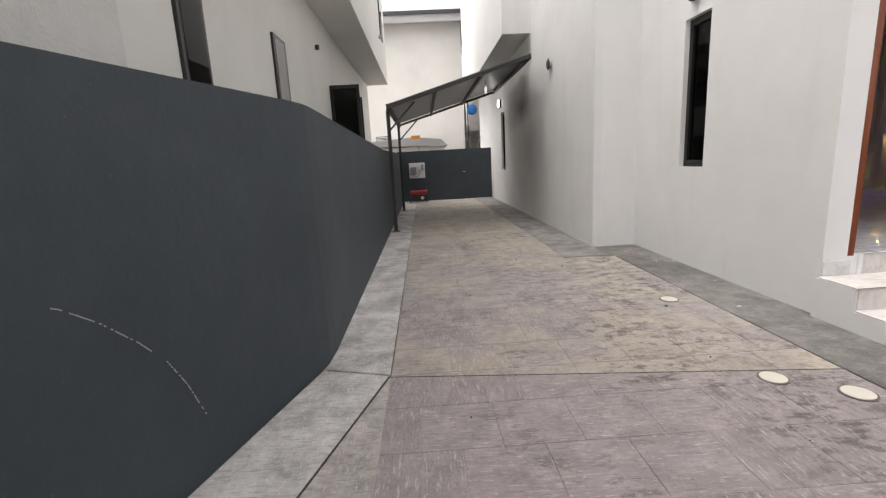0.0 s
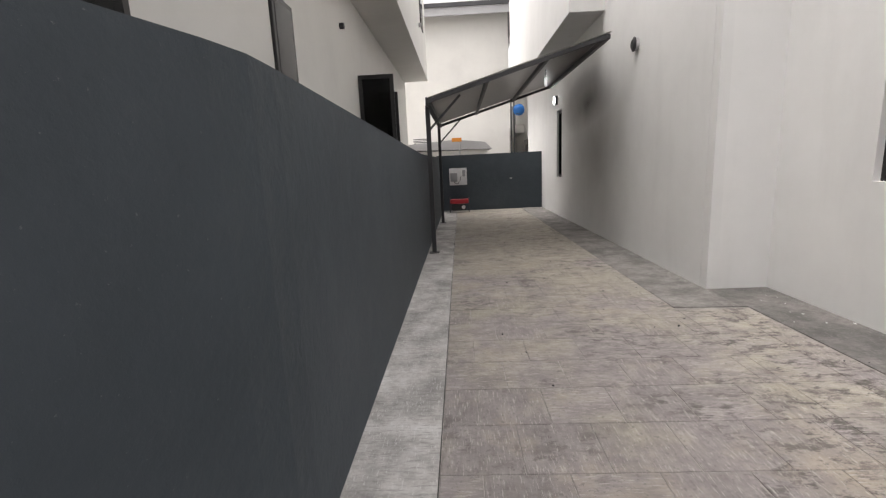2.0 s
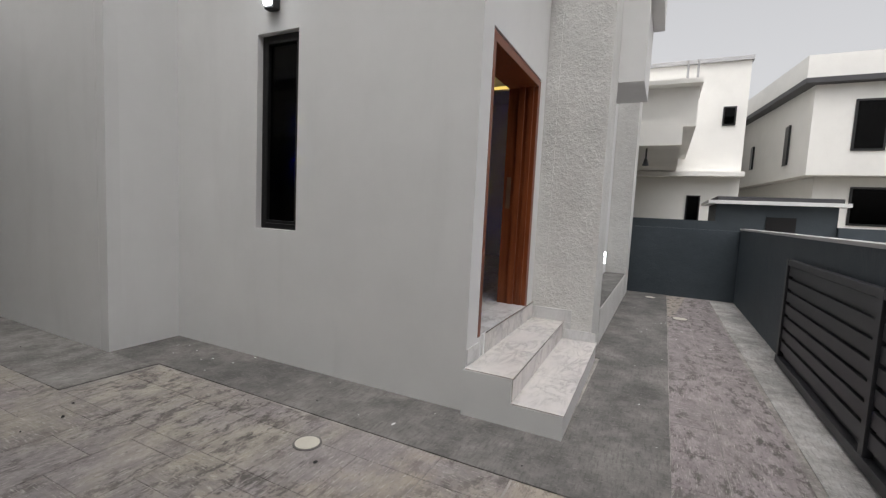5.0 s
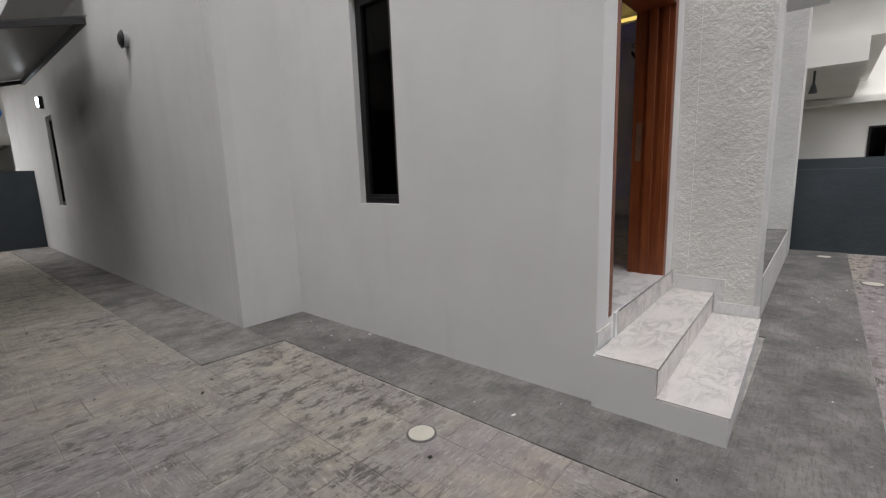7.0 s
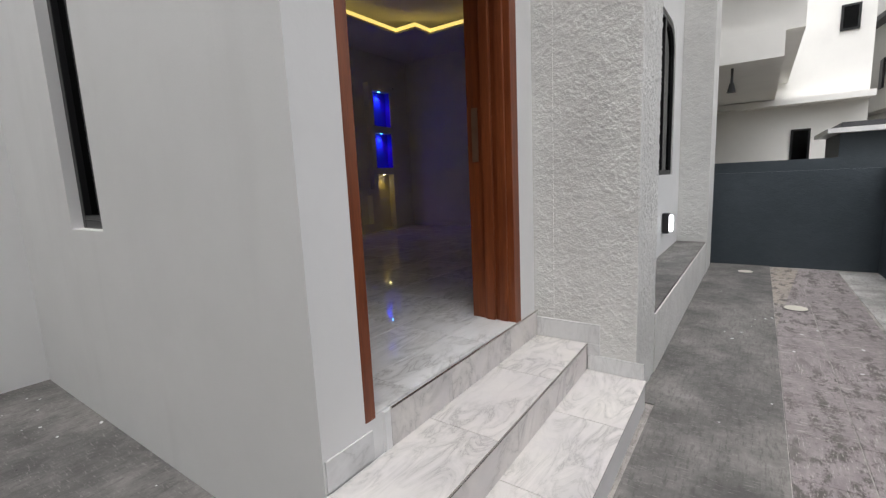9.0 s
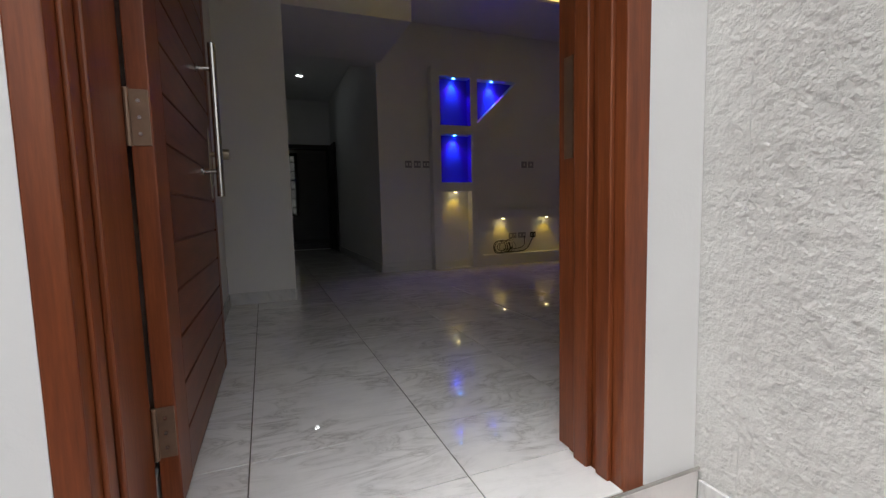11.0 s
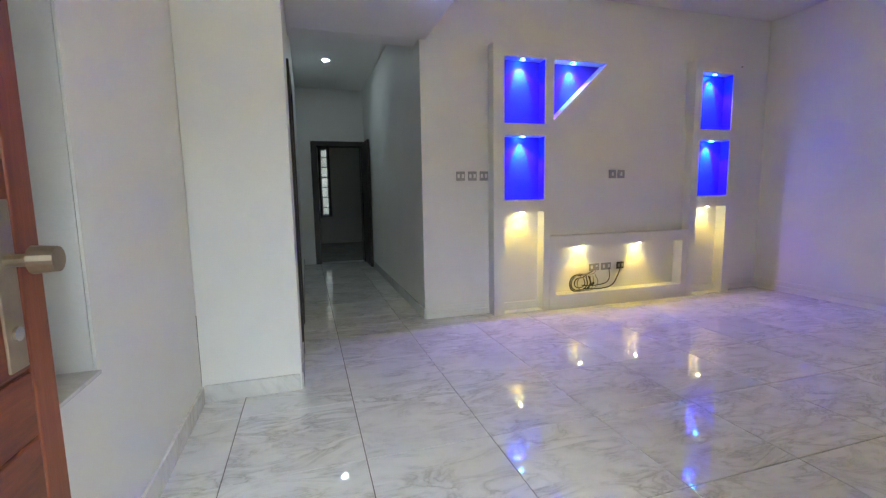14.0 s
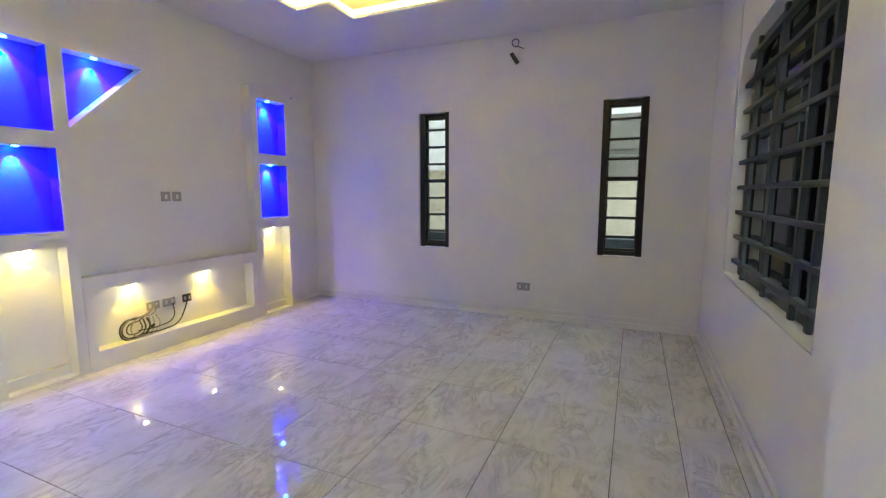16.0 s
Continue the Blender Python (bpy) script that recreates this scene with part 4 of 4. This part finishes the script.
bm = rod(bmesh.new(), (-0.05, 0, 0), (-0.075, 0, 0), 0.1, 24, 0.06)
part("cap", bm, STEEL, vent)

# lean-to canopy
can = thing("lean_to_canopy", -0.9, 10.2, 0, "dark steel lean-to canopy with smoky translucent roof sheets", "canopy")
can.matrix_basis = Matrix()
X0, Z0, X1, Z1, Y0, Y1 = -0.90, 2.40, 1.77, 3.17, 8.05, 12.35
for y in (8.283, 12.216):
    part("post", boxes((-0.975, y - 0.04, -0.005, -0.905, y + 0.04, 2.36), bevel=0.004), STEEL, can)
    part("base_plate", boxes((-1.02, y - 0.08, 0.004, -0.86, y + 0.08, 0.014)), STEEL, can)
    part("brace", beam(bmesh.new(), (-0.93, y, 1.98), (-0.42, y, 2.50), 0.035, 0.035), STEEL, can)
for y in (Y0, Y1):
    part("rafter", beam(bmesh.new(), (X0, y, Z0), (X1, y, Z1), 0.045, 0.06), STEEL, can)
for i in range(4):
    u = i / 3
    part("purlin", beam(bmesh.new(), (X0 + (X1 - X0) * u, Y0 - 0.03, Z0 + (Z1 - Z0) * u - 0.01), (X0 + (X1 - X0) * u, Y1 + 0.03, Z0 + (Z1 - Z0) * u - 0.01), 0.05, 0.07), STEEL, can)
sl = Vector((X1 - X0, 0, Z1 - Z0)).normalized()
nv = Vector((-sl.z, 0, sl.x))
for i in range(5):
    y0, y1 = Y0 + (Y1 - Y0) * i / 5 + 0.004, Y0 + (Y1 - Y0) * (i + 1) / 5 - 0.004
    bm = bmesh.new()
    a, b = Vector((X0 - 0.03, 0, Z0)) + nv * 0.04, Vector((X1 + 0.06, 0, Z1 + 0.02)) + nv * 0.04
    prism(bm, [(a.x, a.z), (b.x, b.z), (b.x + nv.x * 0.008, b.z + nv.z * 0.008), (a.x + nv.x * 0.008, a.z + nv.z * 0.008)], y0, y1, "y")
    part("roof_sheet", bm, POLY, can)
part("gutter_board", boxes((X0 - 0.05, Y0 - 0.03, Z0 - 0.07, X0 - 0.02, Y1 + 0.03, Z0 + 0.05)), STEEL, can)

lamp = thing("canopy_lamp", 1.14, 9.5, 2.99, "small white lamp hanging under the smoky canopy roof", "lamp")
part("cord", rod(bmesh.new(), (0, 0, -0.05), (0, 0, 0.045), 0.006, 6), BLACKPLAS, lamp)
part("holder", rod(bmesh.new(), (0, 0, -0.10), (0, 0, -0.05), 0.022, 12, 0.014), PLASTIC, lamp)
part("bulb", rod(rod(bmesh.new(), (0, 0, -0.22), (0, 0, -0.10), 0.024, 14), (0, 0, -0.245), (0, 0, -0.22), 0.012, 14, 0.024), GLOW_DIM, lamp, "white glowing bulb")

# generator and meter board on the end wall
gen = thing("generator", -0.52, 14.72, 0, "small red and black portable generator on the concrete", "generator")
part("tank", boxes((-0.28, -0.17, 0.27, 0.28, 0.17, 0.40), bevel=0.03), RED, gen, "red fuel tank")
part("engine", boxes((-0.24, -0.15, 0.06, 0.2, 0.15, 0.268), bevel=0.015), BLACKPLAS, gen)
part("cap", rod(bmesh.new(), (0.08, 0, 0.395), (0.08, 0, 0.425), 0.035, 12), BLACKPLAS, gen)
part("recoil_starter", rod(bmesh.new(), (0.12, -0.15, 0.16), (0.12, -0.175, 0.16), 0.06, 14), PLASTIC, gen)
for x in (-0.29, 0.29):
    tube("tube_frame", [(x, -0.19, 0.012), (x, -0.19, 0.38), (x, 0.0, 0.43), (x, 0.19, 0.38), (x, 0.19, 0.012)], 0.012, STEEL, gen)
board = thing("meter_board", -0.535, 15.24, 1.07, "white electricity meter board with grey boxes on the charcoal wall", "meter board")
part("backing", boxes((-0.275, -0.02, -0.265, 0.275, 0, 0.265), bevel=0.003), PLASTIC, board)
part("meter", boxes((-0.24, -0.10, -0.15, -0.02, -0.02, 0.12), bevel=0.01), GREYPLAS, board)
part("meter", boxes((0.03, -0.08, 0.0, 0.12, -0.02, 0.2), bevel=0.008), PLASTIC, board)
part("meter", boxes((0.14, -0.08, 0.0, 0.23, -0.02, 0.2), bevel=0.008), GREYPLAS, board)
tube("cable", [(-0.13, -0.05, -0.15), (-0.05, -0.05, -0.22), (0.06, -0.05, -0.12), (0.08, -0.05, 0.0)], 0.008, BLACKPLAS, board)
tap = thing("wall_tap", 1.13, 15.24, 0.95, "small pale tap on the charcoal wall", "tap")
part("pipe", rod(bmesh.new(), (0, 0, 0), (0, -0.06, 0), 0.012, 8), PLASTIC, tap)
part("lever", boxes((-0.05, -0.075, 0.0, 0.03, -0.06, 0.015)), PLASTIC, tap)

# sliding gate parked along the south wall
gate = thing("sliding_gate", label="charcoal steel sliding gate with horizontal slats", category="gate")
GY = 0.30
for x in (1.62, 3.28, 5.40):
    part("upright", boxes((x - 0.035, GY - 0.03, 0.05, x + 0.035, GY + 0.03, 1.06), bevel=0.004), STEEL, gate)
part("top_rail", boxes((1.655, GY - 0.028, 1.0, 5.365, GY + 0.028, 1.055), bevel=0.004), STEEL, gate)
part("bottom_rail", boxes((1.585, GY - 0.035, 0.02, 5.435, GY + 0.035, 0.09), bevel=0.004), STEEL, gate)
part("sheet", boxes((1.655, GY - 0.024, 0.09, 5.365, GY - 0.018, 1.0)), STEEL, gate)
for i in range(7):
    z = 0.15 + i * 0.125
    for x0, x1 in ((1.655, 3.245), (3.315, 5.365)):
        part("slat", boxes((x0, GY - 0.014, z, x1, GY + 0.012, z + 0.095), bevel=0.003), STEEL, gate)


# ---- neighbours ----
def block_house(name, label, walls, wins, roof=(), extra=(), mat=None):
    t = thing(name, label=label, category="house")
    for r in walls:
        part("wall", boxes(r), mat or NEIGH, t)
    for r in roof:
        part("roof", boxes(r), ROOF, t)
    for r in extra:
        part("fascia", boxes(r), FASCIA, t)
    for r in wins:
        w = part("window", boxes(r, bevel=0.005), BLACK, t)
        x0, y0, z0, x1, y1, z1 = r
        if x1 - x0 < y1 - y0:
            part("pane", boxes((x0 - 0.004, y0 + 0.05, z0 + 0.05, x1 + 0.004, y1 - 0.05, z1 - 0.05)), TINTED, w)
        else:
            part("pane", boxes((x0 + 0.05, y0 - 0.004, z0 + 0.05, x1 - 0.05, y1 + 0.004, z1 - 0.05)), TINTED, w)
    return t


lh = block_house("neighbour_house", "white two-storey neighbouring house with an overhanging upper floor",
                 [(-9, -6, -0.04, -2.0, 14.8, 3.9), (-9, -6, 3.902, -1.32, 14.78, 8.2)],
                 [(-2.02, 2.78, 1.2, -1.97, 3.2, 3.2), (-2.02, 4.95, 1.5, -1.97, 5.43, 2.92), (-2.02, 8.25, 1.5, -1.97, 9.85, 2.85), (-1.34, 12.9, 4.9, -1.29, 13.6, 6.4)], [(-9.2, -6.2, 8.202, -1.1, 15, 8.4)])
part("rough_panel", boxes((-2.0, -6, 0.0, -1.965, 2.1, 3.895)), RENDER, lh, "white rough-cast rendered panel")
for y, x1 in ((8.22, -1.44), (9.86, -1.6)):
    s = part("open_sash", boxes((-1.99, y - 0.025, 1.62, x1, y - 0.0, 1.68), (-1.99, y - 0.025, 2.79, x1, y, 2.85), (-1.99, y - 0.025, 1.68, -1.93, y, 2.79), (x1 - 0.06, y - 0.025, 1.68, x1, y, 2.79)), BLACK, lh, "open black casement sash")
    part("pane", boxes((-1.93, y - 0.016, 1.68, x1 - 0.06, y - 0.009, 2.79)), TINTED, s)
part("lamp_socket", rod(bmesh.new(), (-2.0, 7.35, 3.32), (-1.94, 7.35, 3.32), 0.04, 10), STEEL, lh)
part("lamp_socket", rod(bmesh.new(), (-1.32, 12.4, 4.75), (-1.26, 12.4, 4.75), 0.05, 10), FASCIA, lh)

block_house("tall_white_house", "tall plain white house with a thick grey roof edge",
            [(-9, 20.0, -0.04, 1.64, 30, 7.4)], [], [(-9.5, 19.4, 7.402, 2.3, 30.5, 7.55)], [(-9.4, 19.45, 7.1, 2.2, 19.5, 7.4), (2.15, 19.5, 7.1, 2.2, 30, 7.4)])
shed = thing("low_shed", label="low grey-roofed shed behind the charcoal wall", category="shed")
part("wall", boxes((-2.4, 17.4, -0.04, 0.55, 19.5, 1.95)), NEIGH, shed)
bm = bmesh.new()
prism(bm, [(-2.5, 2.0), (0.7, 1.95), (0.45, 2.2), (-0.6, 2.32), (-2.5, 2.2)], 17.2, 19.6, "y")
part("roof", bm, FASCIA, shed)
for i in range(4):
    part("louvre", boxes((-2.1, 17.36, 2.22 + i * 0.055, -1.62, 17.42, 2.245 + i * 0.055)), ROOF, shed)
part("gable", prism(bmesh.new(), [(-2.4, 2.1), (-1.0, 2.2), (-1.5, 3.35), (-2.4, 3.65)], 18.6, 19.4, "y"), NEIGH, shed)
sign = thing("orange_sign", -0.54, 16.9, 2.29, "small orange sign on a thin post behind the wall", "sign")
part("post", rod(bmesh.new(), (0.1, 0, -2.29), (0.1, 0, -0.06), 0.02, 8), FASCIA, sign)
part("panel", boxes((-0.17, -0.015, -0.06, 0.17, 0.015, 0.07), bevel=0.005), ORANGE, sign)
dish = thing("satellite_dish", 1.95, 19.4, 3.47, "round blue satellite dish on a thin mast", "satellite dish")
bm = bmesh.new()
bmesh.ops.create_uvsphere(bm, u_segments=20, v_segments=12, radius=0.45, matrix=Matrix.Rotation(math.pi / 2, 4, "X"))
bmesh.ops.delete(bm, geom=[v for v in bm.verts if v.co.y > -0.32], context="VERTS")
bmesh.ops.translate(bm, verts=bm.verts, vec=(0, 0.36, 0))
bmesh.ops.solidify(bm, geom=bm.faces[:], thickness=0.012)
part("reflector", bm, BLUE, dish)
part("mast", rod(bmesh.new(), (-0.18, 0.1, -3.47), (-0.18, 0.1, 0.55), 0.03, 8), STEEL, dish)
part("arm", rod(bmesh.new(), (-0.18, 0.1, -0.1), (0, -0.3, -0.2), 0.012, 6), STEEL, dish)
mast = thing("thin_mast", 1.62, 19.2, 0, "thin dark metal mast behind the wall", "mast")
part("pole", rod(bmesh.new(), (0, 0, 0), (0, 0, 4.0), 0.03, 8), STEEL, mast)
far = block_house("balcony_house", "white house with an upper balcony beyond the passage", [(2.55, 19.2, -0.04, 8, 40, 2.9), (2.9, 19.2, 2.9, 8, 40, 6.4), (2.1, 22, 2.75, 2.54, 30, 3.1)], [(2.5, 20.6, 0.4, 2.56, 21.8, 2.4)])
for i in range(8):
    part("baluster", rod(bmesh.new(), (2.12, 22 + i * 0.9, 3.1), (2.12, 22 + i * 0.9, 4.0), 0.025, 6), FASCIA, far)
part("handrail", rod(bmesh.new(), (2.12, 22, 4.0), (2.12, 30, 4.0), 0.03, 6), FASCIA, far)
block_house("distant_house", "pale distant houses at the end of the lane", [(-3, 44, -0.04, 7, 52, 4.2)], [(2.2, 43.95, 1.2, 3.0, 44.02, 2.6), (3.8, 43.95, 1.2, 4.4, 44.02, 2.6)], [(-3.4, 43.6, 4.202, 7.4, 52.4, 4.5)])

# houses beyond the front yard
e1 = block_house("terrace_house", "white three-storey house with a balcony beyond the front wall", [(17, -0.6, -0.04, 26, 6, 6.5), (16.5, -0.65, 2.85, 17, 6, 3.0)],
                 [(16.96, -0.32, 4.5, 17.02, 0.05, 5.1), (16.96, 0.45, 1.3, 17.02, 0.86, 2.25)], (), [(16.9, -0.65, 6.502, 26, 6, 6.62)])
bal = part("balcony", boxes((11.2, 1.0, 3.45, 17, 6, 4.3)), NEIGH, e1)
part("coping", boxes((10.9, 0.95, 4.302, 17, 6, 4.4)), NEIGH, bal)
part("beam", boxes((11.0, 1.25, 3.02, 17, 6, 3.448)), NEIGH, bal)
for y in (1.05, 1.25):
    part("rail_post", rod(bmesh.new(), (11.5, y, 4.4), (11.5, y, 4.95), 0.025, 6), FASCIA, bal)
part("porch_lamp", rod(rod(bmesh.new(), (11.4, 1.95, 2.75), (11.4, 1.95, 3.02), 0.02, 6), (11.4, 1.95, 2.62), (11.4, 1.95, 2.78), 0.07, 10, 0.03), STEEL, e1)
e2 = thing("corner_house", label="white two-storey house with a cantilevered floor and dark windows", category="house")
part("wall", prism(bmesh.new(), [(26, -0.95), (17, -2.25), (17, -9), (26, -9)], 2.95, 5.6), NEIGH, e2)
part("lower_wall", prism(bmesh.new(), [(26, -1.3), (17.6, -2.6), (17.6, -9), (26, -9)], -0.04, 2.94), NEIGH, e2)
part("roof", prism(bmesh.new(), [(26.3, -0.6), (16.7, -1.95), (16.7, -9), (26.3, -9)], 5.602, 5.75), ROOF, e2)
part("parapet", prism(bmesh.new(), [(26.3, -0.8), (17.4, -2.1), (17.4, -9), (26.3, -9)], 5.752, 6.6), NEIGH, e2)
for y0, y1, z0, z1, x in ((-3.98, -3.22, 3.66, 5.13, 17.0), (-4.6, -3.5, 1.5, 2.66, 17.6)):
    w = part("window", boxes((x - 0.04, y0, z0, x + 0.02, y1, z1), bevel=0.005), BLACK, e2)
    part("pane", boxes((x - 0.046, y0 + 0.06, z0 + 0.06, x - 0.041, y1 - 0.06, z1 - 0.06)), TINTED, w)
for u, z0, z1 in ((0.18, 3.4, 4.7), (0.55, 3.6, 4.5)):
    x, y = 17 + 9 * u, -2.25 + 1.3 * u
    part("window", beam(bmesh.new(), (x, y + 0.01, z0), (x, y + 0.01, z1), 0.5, 0.06), BLACK, e2)
gh = thing("gate_house", label="charcoal gate house with a flat roof and white edge", category="gate house")
part("wall", boxes((12, -1.8, -0.04, 14, 0.4, 1.82)), DARKWALL, gh)
part("roof", boxes((11.8, -1.95, 1.822, 14.2, 0.58, 1.90)), PLASTIC, gh, "white roof edge")
part("roof_sheet", boxes((11.9, -1.85, 1.902, 14.1, 0.4, 1.99)), ROOF, gh)
part("window", boxes((11.97, -1.1, 1.1, 12.02, -0.56, 1.56)), BLACK, gh)
setting("street_wall", boxes((11.9, 0.402, -0.04, 12.05, 6, 1.42), (11.9, -9, -0.04, 12.05, -1.802, 1.40)), DARKWALL, "charcoal boundary wall of the neighbouring plot", "wall")

# neighbour seen through the room's side windows
ne = block_house("side_house", "cream and white neighbouring house seen through the barred windows", [(11.6, 6.2, -0.04, 16, 14, 7.0), (11.5, 3.0, -0.04, 11.6, 14, 2.1)],
                 [(11.56, 8.4, 1.0, 11.62, 9.2, 2.2)], mat=CREAM)
part("upper_wall", boxes((11.55, 6.2, 2.3, 11.6, 14, 7.0)), NEIGH, ne)
setting("side_yard_wall", boxes((9.9, 2.3, -0.04, 10.05, 15, 1.3)), DARKWALL, "charcoal boundary wall beside the house", "wall")

# drain covers and small marks on the yard
for x, y, r in ((1.859, 3.177, 0.07), (1.66, 1.69, 0.07), (1.96, 1.47, 0.075), (7.02, 1.136, 0.09), (8.65, 1.56, 0.08)):
    t = thing("drain_cap", x, y, 0.003, "round cream inspection cap set in the concrete", "drain cap", "inspection caps")
    part("cap", rod(bmesh.new(), (0, 0, 0), (0, 0, 0.006), r, 24), CAPCREAM, t)
    part("rim", rod(bmesh.new(), (0, 0, -0.002), (0, 0, 0.003), r + 0.012, 24), APRON, t)
rng = random.Random(11)
bm = bmesh.new()
for i in range(70):
    x, y, s = rng.uniform(-0.6, 2.6), rng.uniform(0.2, 9.0), rng.uniform(0.003, 0.010)
    bmesh.ops.create_icosphere(bm, subdivisions=1, radius=s, matrix=Matrix.LocRotScale((x, y, 0.004), Euler((rng.random(), rng.random(), rng.random() * 6)), (1, rng.uniform(0.6, 1.6), 0.4)))
tagged(part("debris", bm, BLACKPLAS), "scattered dark crumbs of dirt on the concrete", "debris", kind="stuff")
bm = bmesh.new()
for i in range(34):
    x, y, s = rng.choice((rng.uniform(2.2, 2.7), rng.uniform(2.8, 7.5))), 0, rng.uniform(0.003, 0.011)
    y = rng.uniform(2.4, 5.4) if x < 2.71 else rng.uniform(0.8, 1.85)
    bmesh.ops.create_icosphere(bm, subdivisions=1, radius=s, matrix=Matrix.LocRotScale((x, y, 0.005), Euler((0, 0, rng.random() * 6)), (1, rng.uniform(0.6, 2.2), 0.2)))
tagged(part("paint_drips", bm, PLASTIC), "dried white paint drips on the concrete apron", "paint drips", kind="stuff")

# chipped scratch curving over the dark wall
scr = thing("wall_scratch", label="pale chipped scratch curving across the charcoal wall", category="scratch")
rng = random.Random(3)
WA, WB = Vector((-1.095, 2.18)), Vector((-1.417, 1.089))
def on_wall(y, z, d=0.003):
    u = (WA.y - y) / (WA.y - WB.y)
    p = WA + (WB - WA) * u
    return Vector((p.x + d, p.y, z))


def curve_at(u):
    pts = ((0.59, 1.04), (0.756, 0.958), (0.864, 0.87), (0.989, 0.741), (1.09, 0.614), (1.162, 0.474), (1.231, 0.29))
    s = u * (len(pts) - 1)
    i = min(int(s), len(pts) - 2)
    f = s - i
    return pts[i][0] * (1 - f) + pts[i + 1][0] * f, pts[i][1] * (1 - f) + pts[i + 1][1] * f


bm = bmesh.new()
for i in range(110):
    u = i / 110
    if 0.57 < u < 0.66 or rng.random() < 0.3:
        continue
    a, b = curve_at(u), curve_at(u + 0.008)
    beam(bm, on_wall(*a), on_wall(*b), rng.uniform(0.002, 0.006), 0.004)
tagged(part("chips", bm, FASCIA, scr), kind="stuff")

# ---- floor tiles, one by one ----
def tile_mesh(name, w, d, h, material, bevel=0.0015):
    bm = box(bmesh.new(), 0, 0, -h, w, d, 0)
    if bevel:
        top = [e for e in bm.edges if all(v.co.z > -1e-6 for v in e.verts)]
        bmesh.ops.bevel(bm, geom=top, offset=bevel, segments=1, affect="EDGES")
    me = bpy.data.meshes.new(name)
    bm.to_mesh(me)
    bm.free()
    me.materials.append(material)
    return me


meshes = {}


def lay(name, parent, x0, y0, x1, y1, z, h, gap, material, bevel):
    key = (round(x1 - x0, 3), round(y1 - y0, 3), name)
    if key not in meshes:
        meshes[key] = tile_mesh(name, x1 - x0 - gap, y1 - y0 - gap, h, material, bevel)
    ob = new(name, meshes[key])
    ob.parent = parent
    ob.location = (x0 + gap / 2, y0 + gap / 2, z)


def tiling(parent, X0, Y0, X1, Y1):
    i0, i1 = math.floor((X0 - 3.78) / 0.6), math.ceil((X1 - 3.78) / 0.6)
    j0, j1 = math.floor((Y0 - 4.355) / 0.6), math.ceil((Y1 - 4.355) / 0.6)
    for i in range(i0, i1):
        for j in range(j0, j1):
            a, b = max(X0, 3.78 + 0.6 * i), min(X1, 4.38 + 0.6 * i)
            c, d = max(Y0, 4.355 + 0.6 * j), min(Y1, 4.955 + 0.6 * j)
            if b - a > 0.02 and d - c > 0.02:
                lay("tile", parent, a, c, b, d, F, 0.01, 0.004, MARBLE, 0.001)


tiling(floor_base, 2.952, 2.815, 8.745, 7.048)
tiling(floor_base, 2.968, 2.578, 4.140, 2.815)
tiling(floor_base, 5.082, 2.482, 8.745, 2.815)
tiling(floor_base, 3.502, 7.048, 4.606, 11.06)
tiling(floor_base, 2.55, 11.28, 6.4, 14.6)

# ---- stamped slabs of the yard ----
S = 0.4


def slabs(X0, Y0, X1, Y1, shift=0.0, skip=None):
    nx, ny = math.ceil((X1 - X0) / S), math.ceil((Y1 - Y0) / S)
    for j in range(ny):
        off = (S / 2 if j % 2 else 0.0) * shift
        for i in range(-1, nx):
            a, b = max(X0, X0 + i * S + off), min(X1, X0 + (i + 1) * S + off)
            c, d = Y0 + j * S, min(Y1, Y0 + (j + 1) * S)
            if b - a < 0.03 or d - c < 0.03 or (skip and skip((a + b) / 2, (c + d) / 2)):
                continue
            lay("slab", pav, a, c, b, d, 0.0, 0.03, 0.005, STAMPED, 0.002)


slabs(-0.615, 2.05, 1.50, 13.2, 1.0)
slabs(-0.60, 13.2, 1.44, 15.2, 1.0)
slabs(1.50, 2.05, 2.14, 5.05, 0.0)
slabs(-0.62, -0.75, 2.14, 2.04, 1.0)
slabs(2.14, 0.62, 9.1, 1.30, 0.0)
slabs(-3.4, -5.5, -0.62, -0.75, 0.0, lambda x, y: x < -1.32 - (1.46 - y) * 0.29 + 0.5)
slabs(-0.62, -4.3, 1.5, -0.75, 0.0)
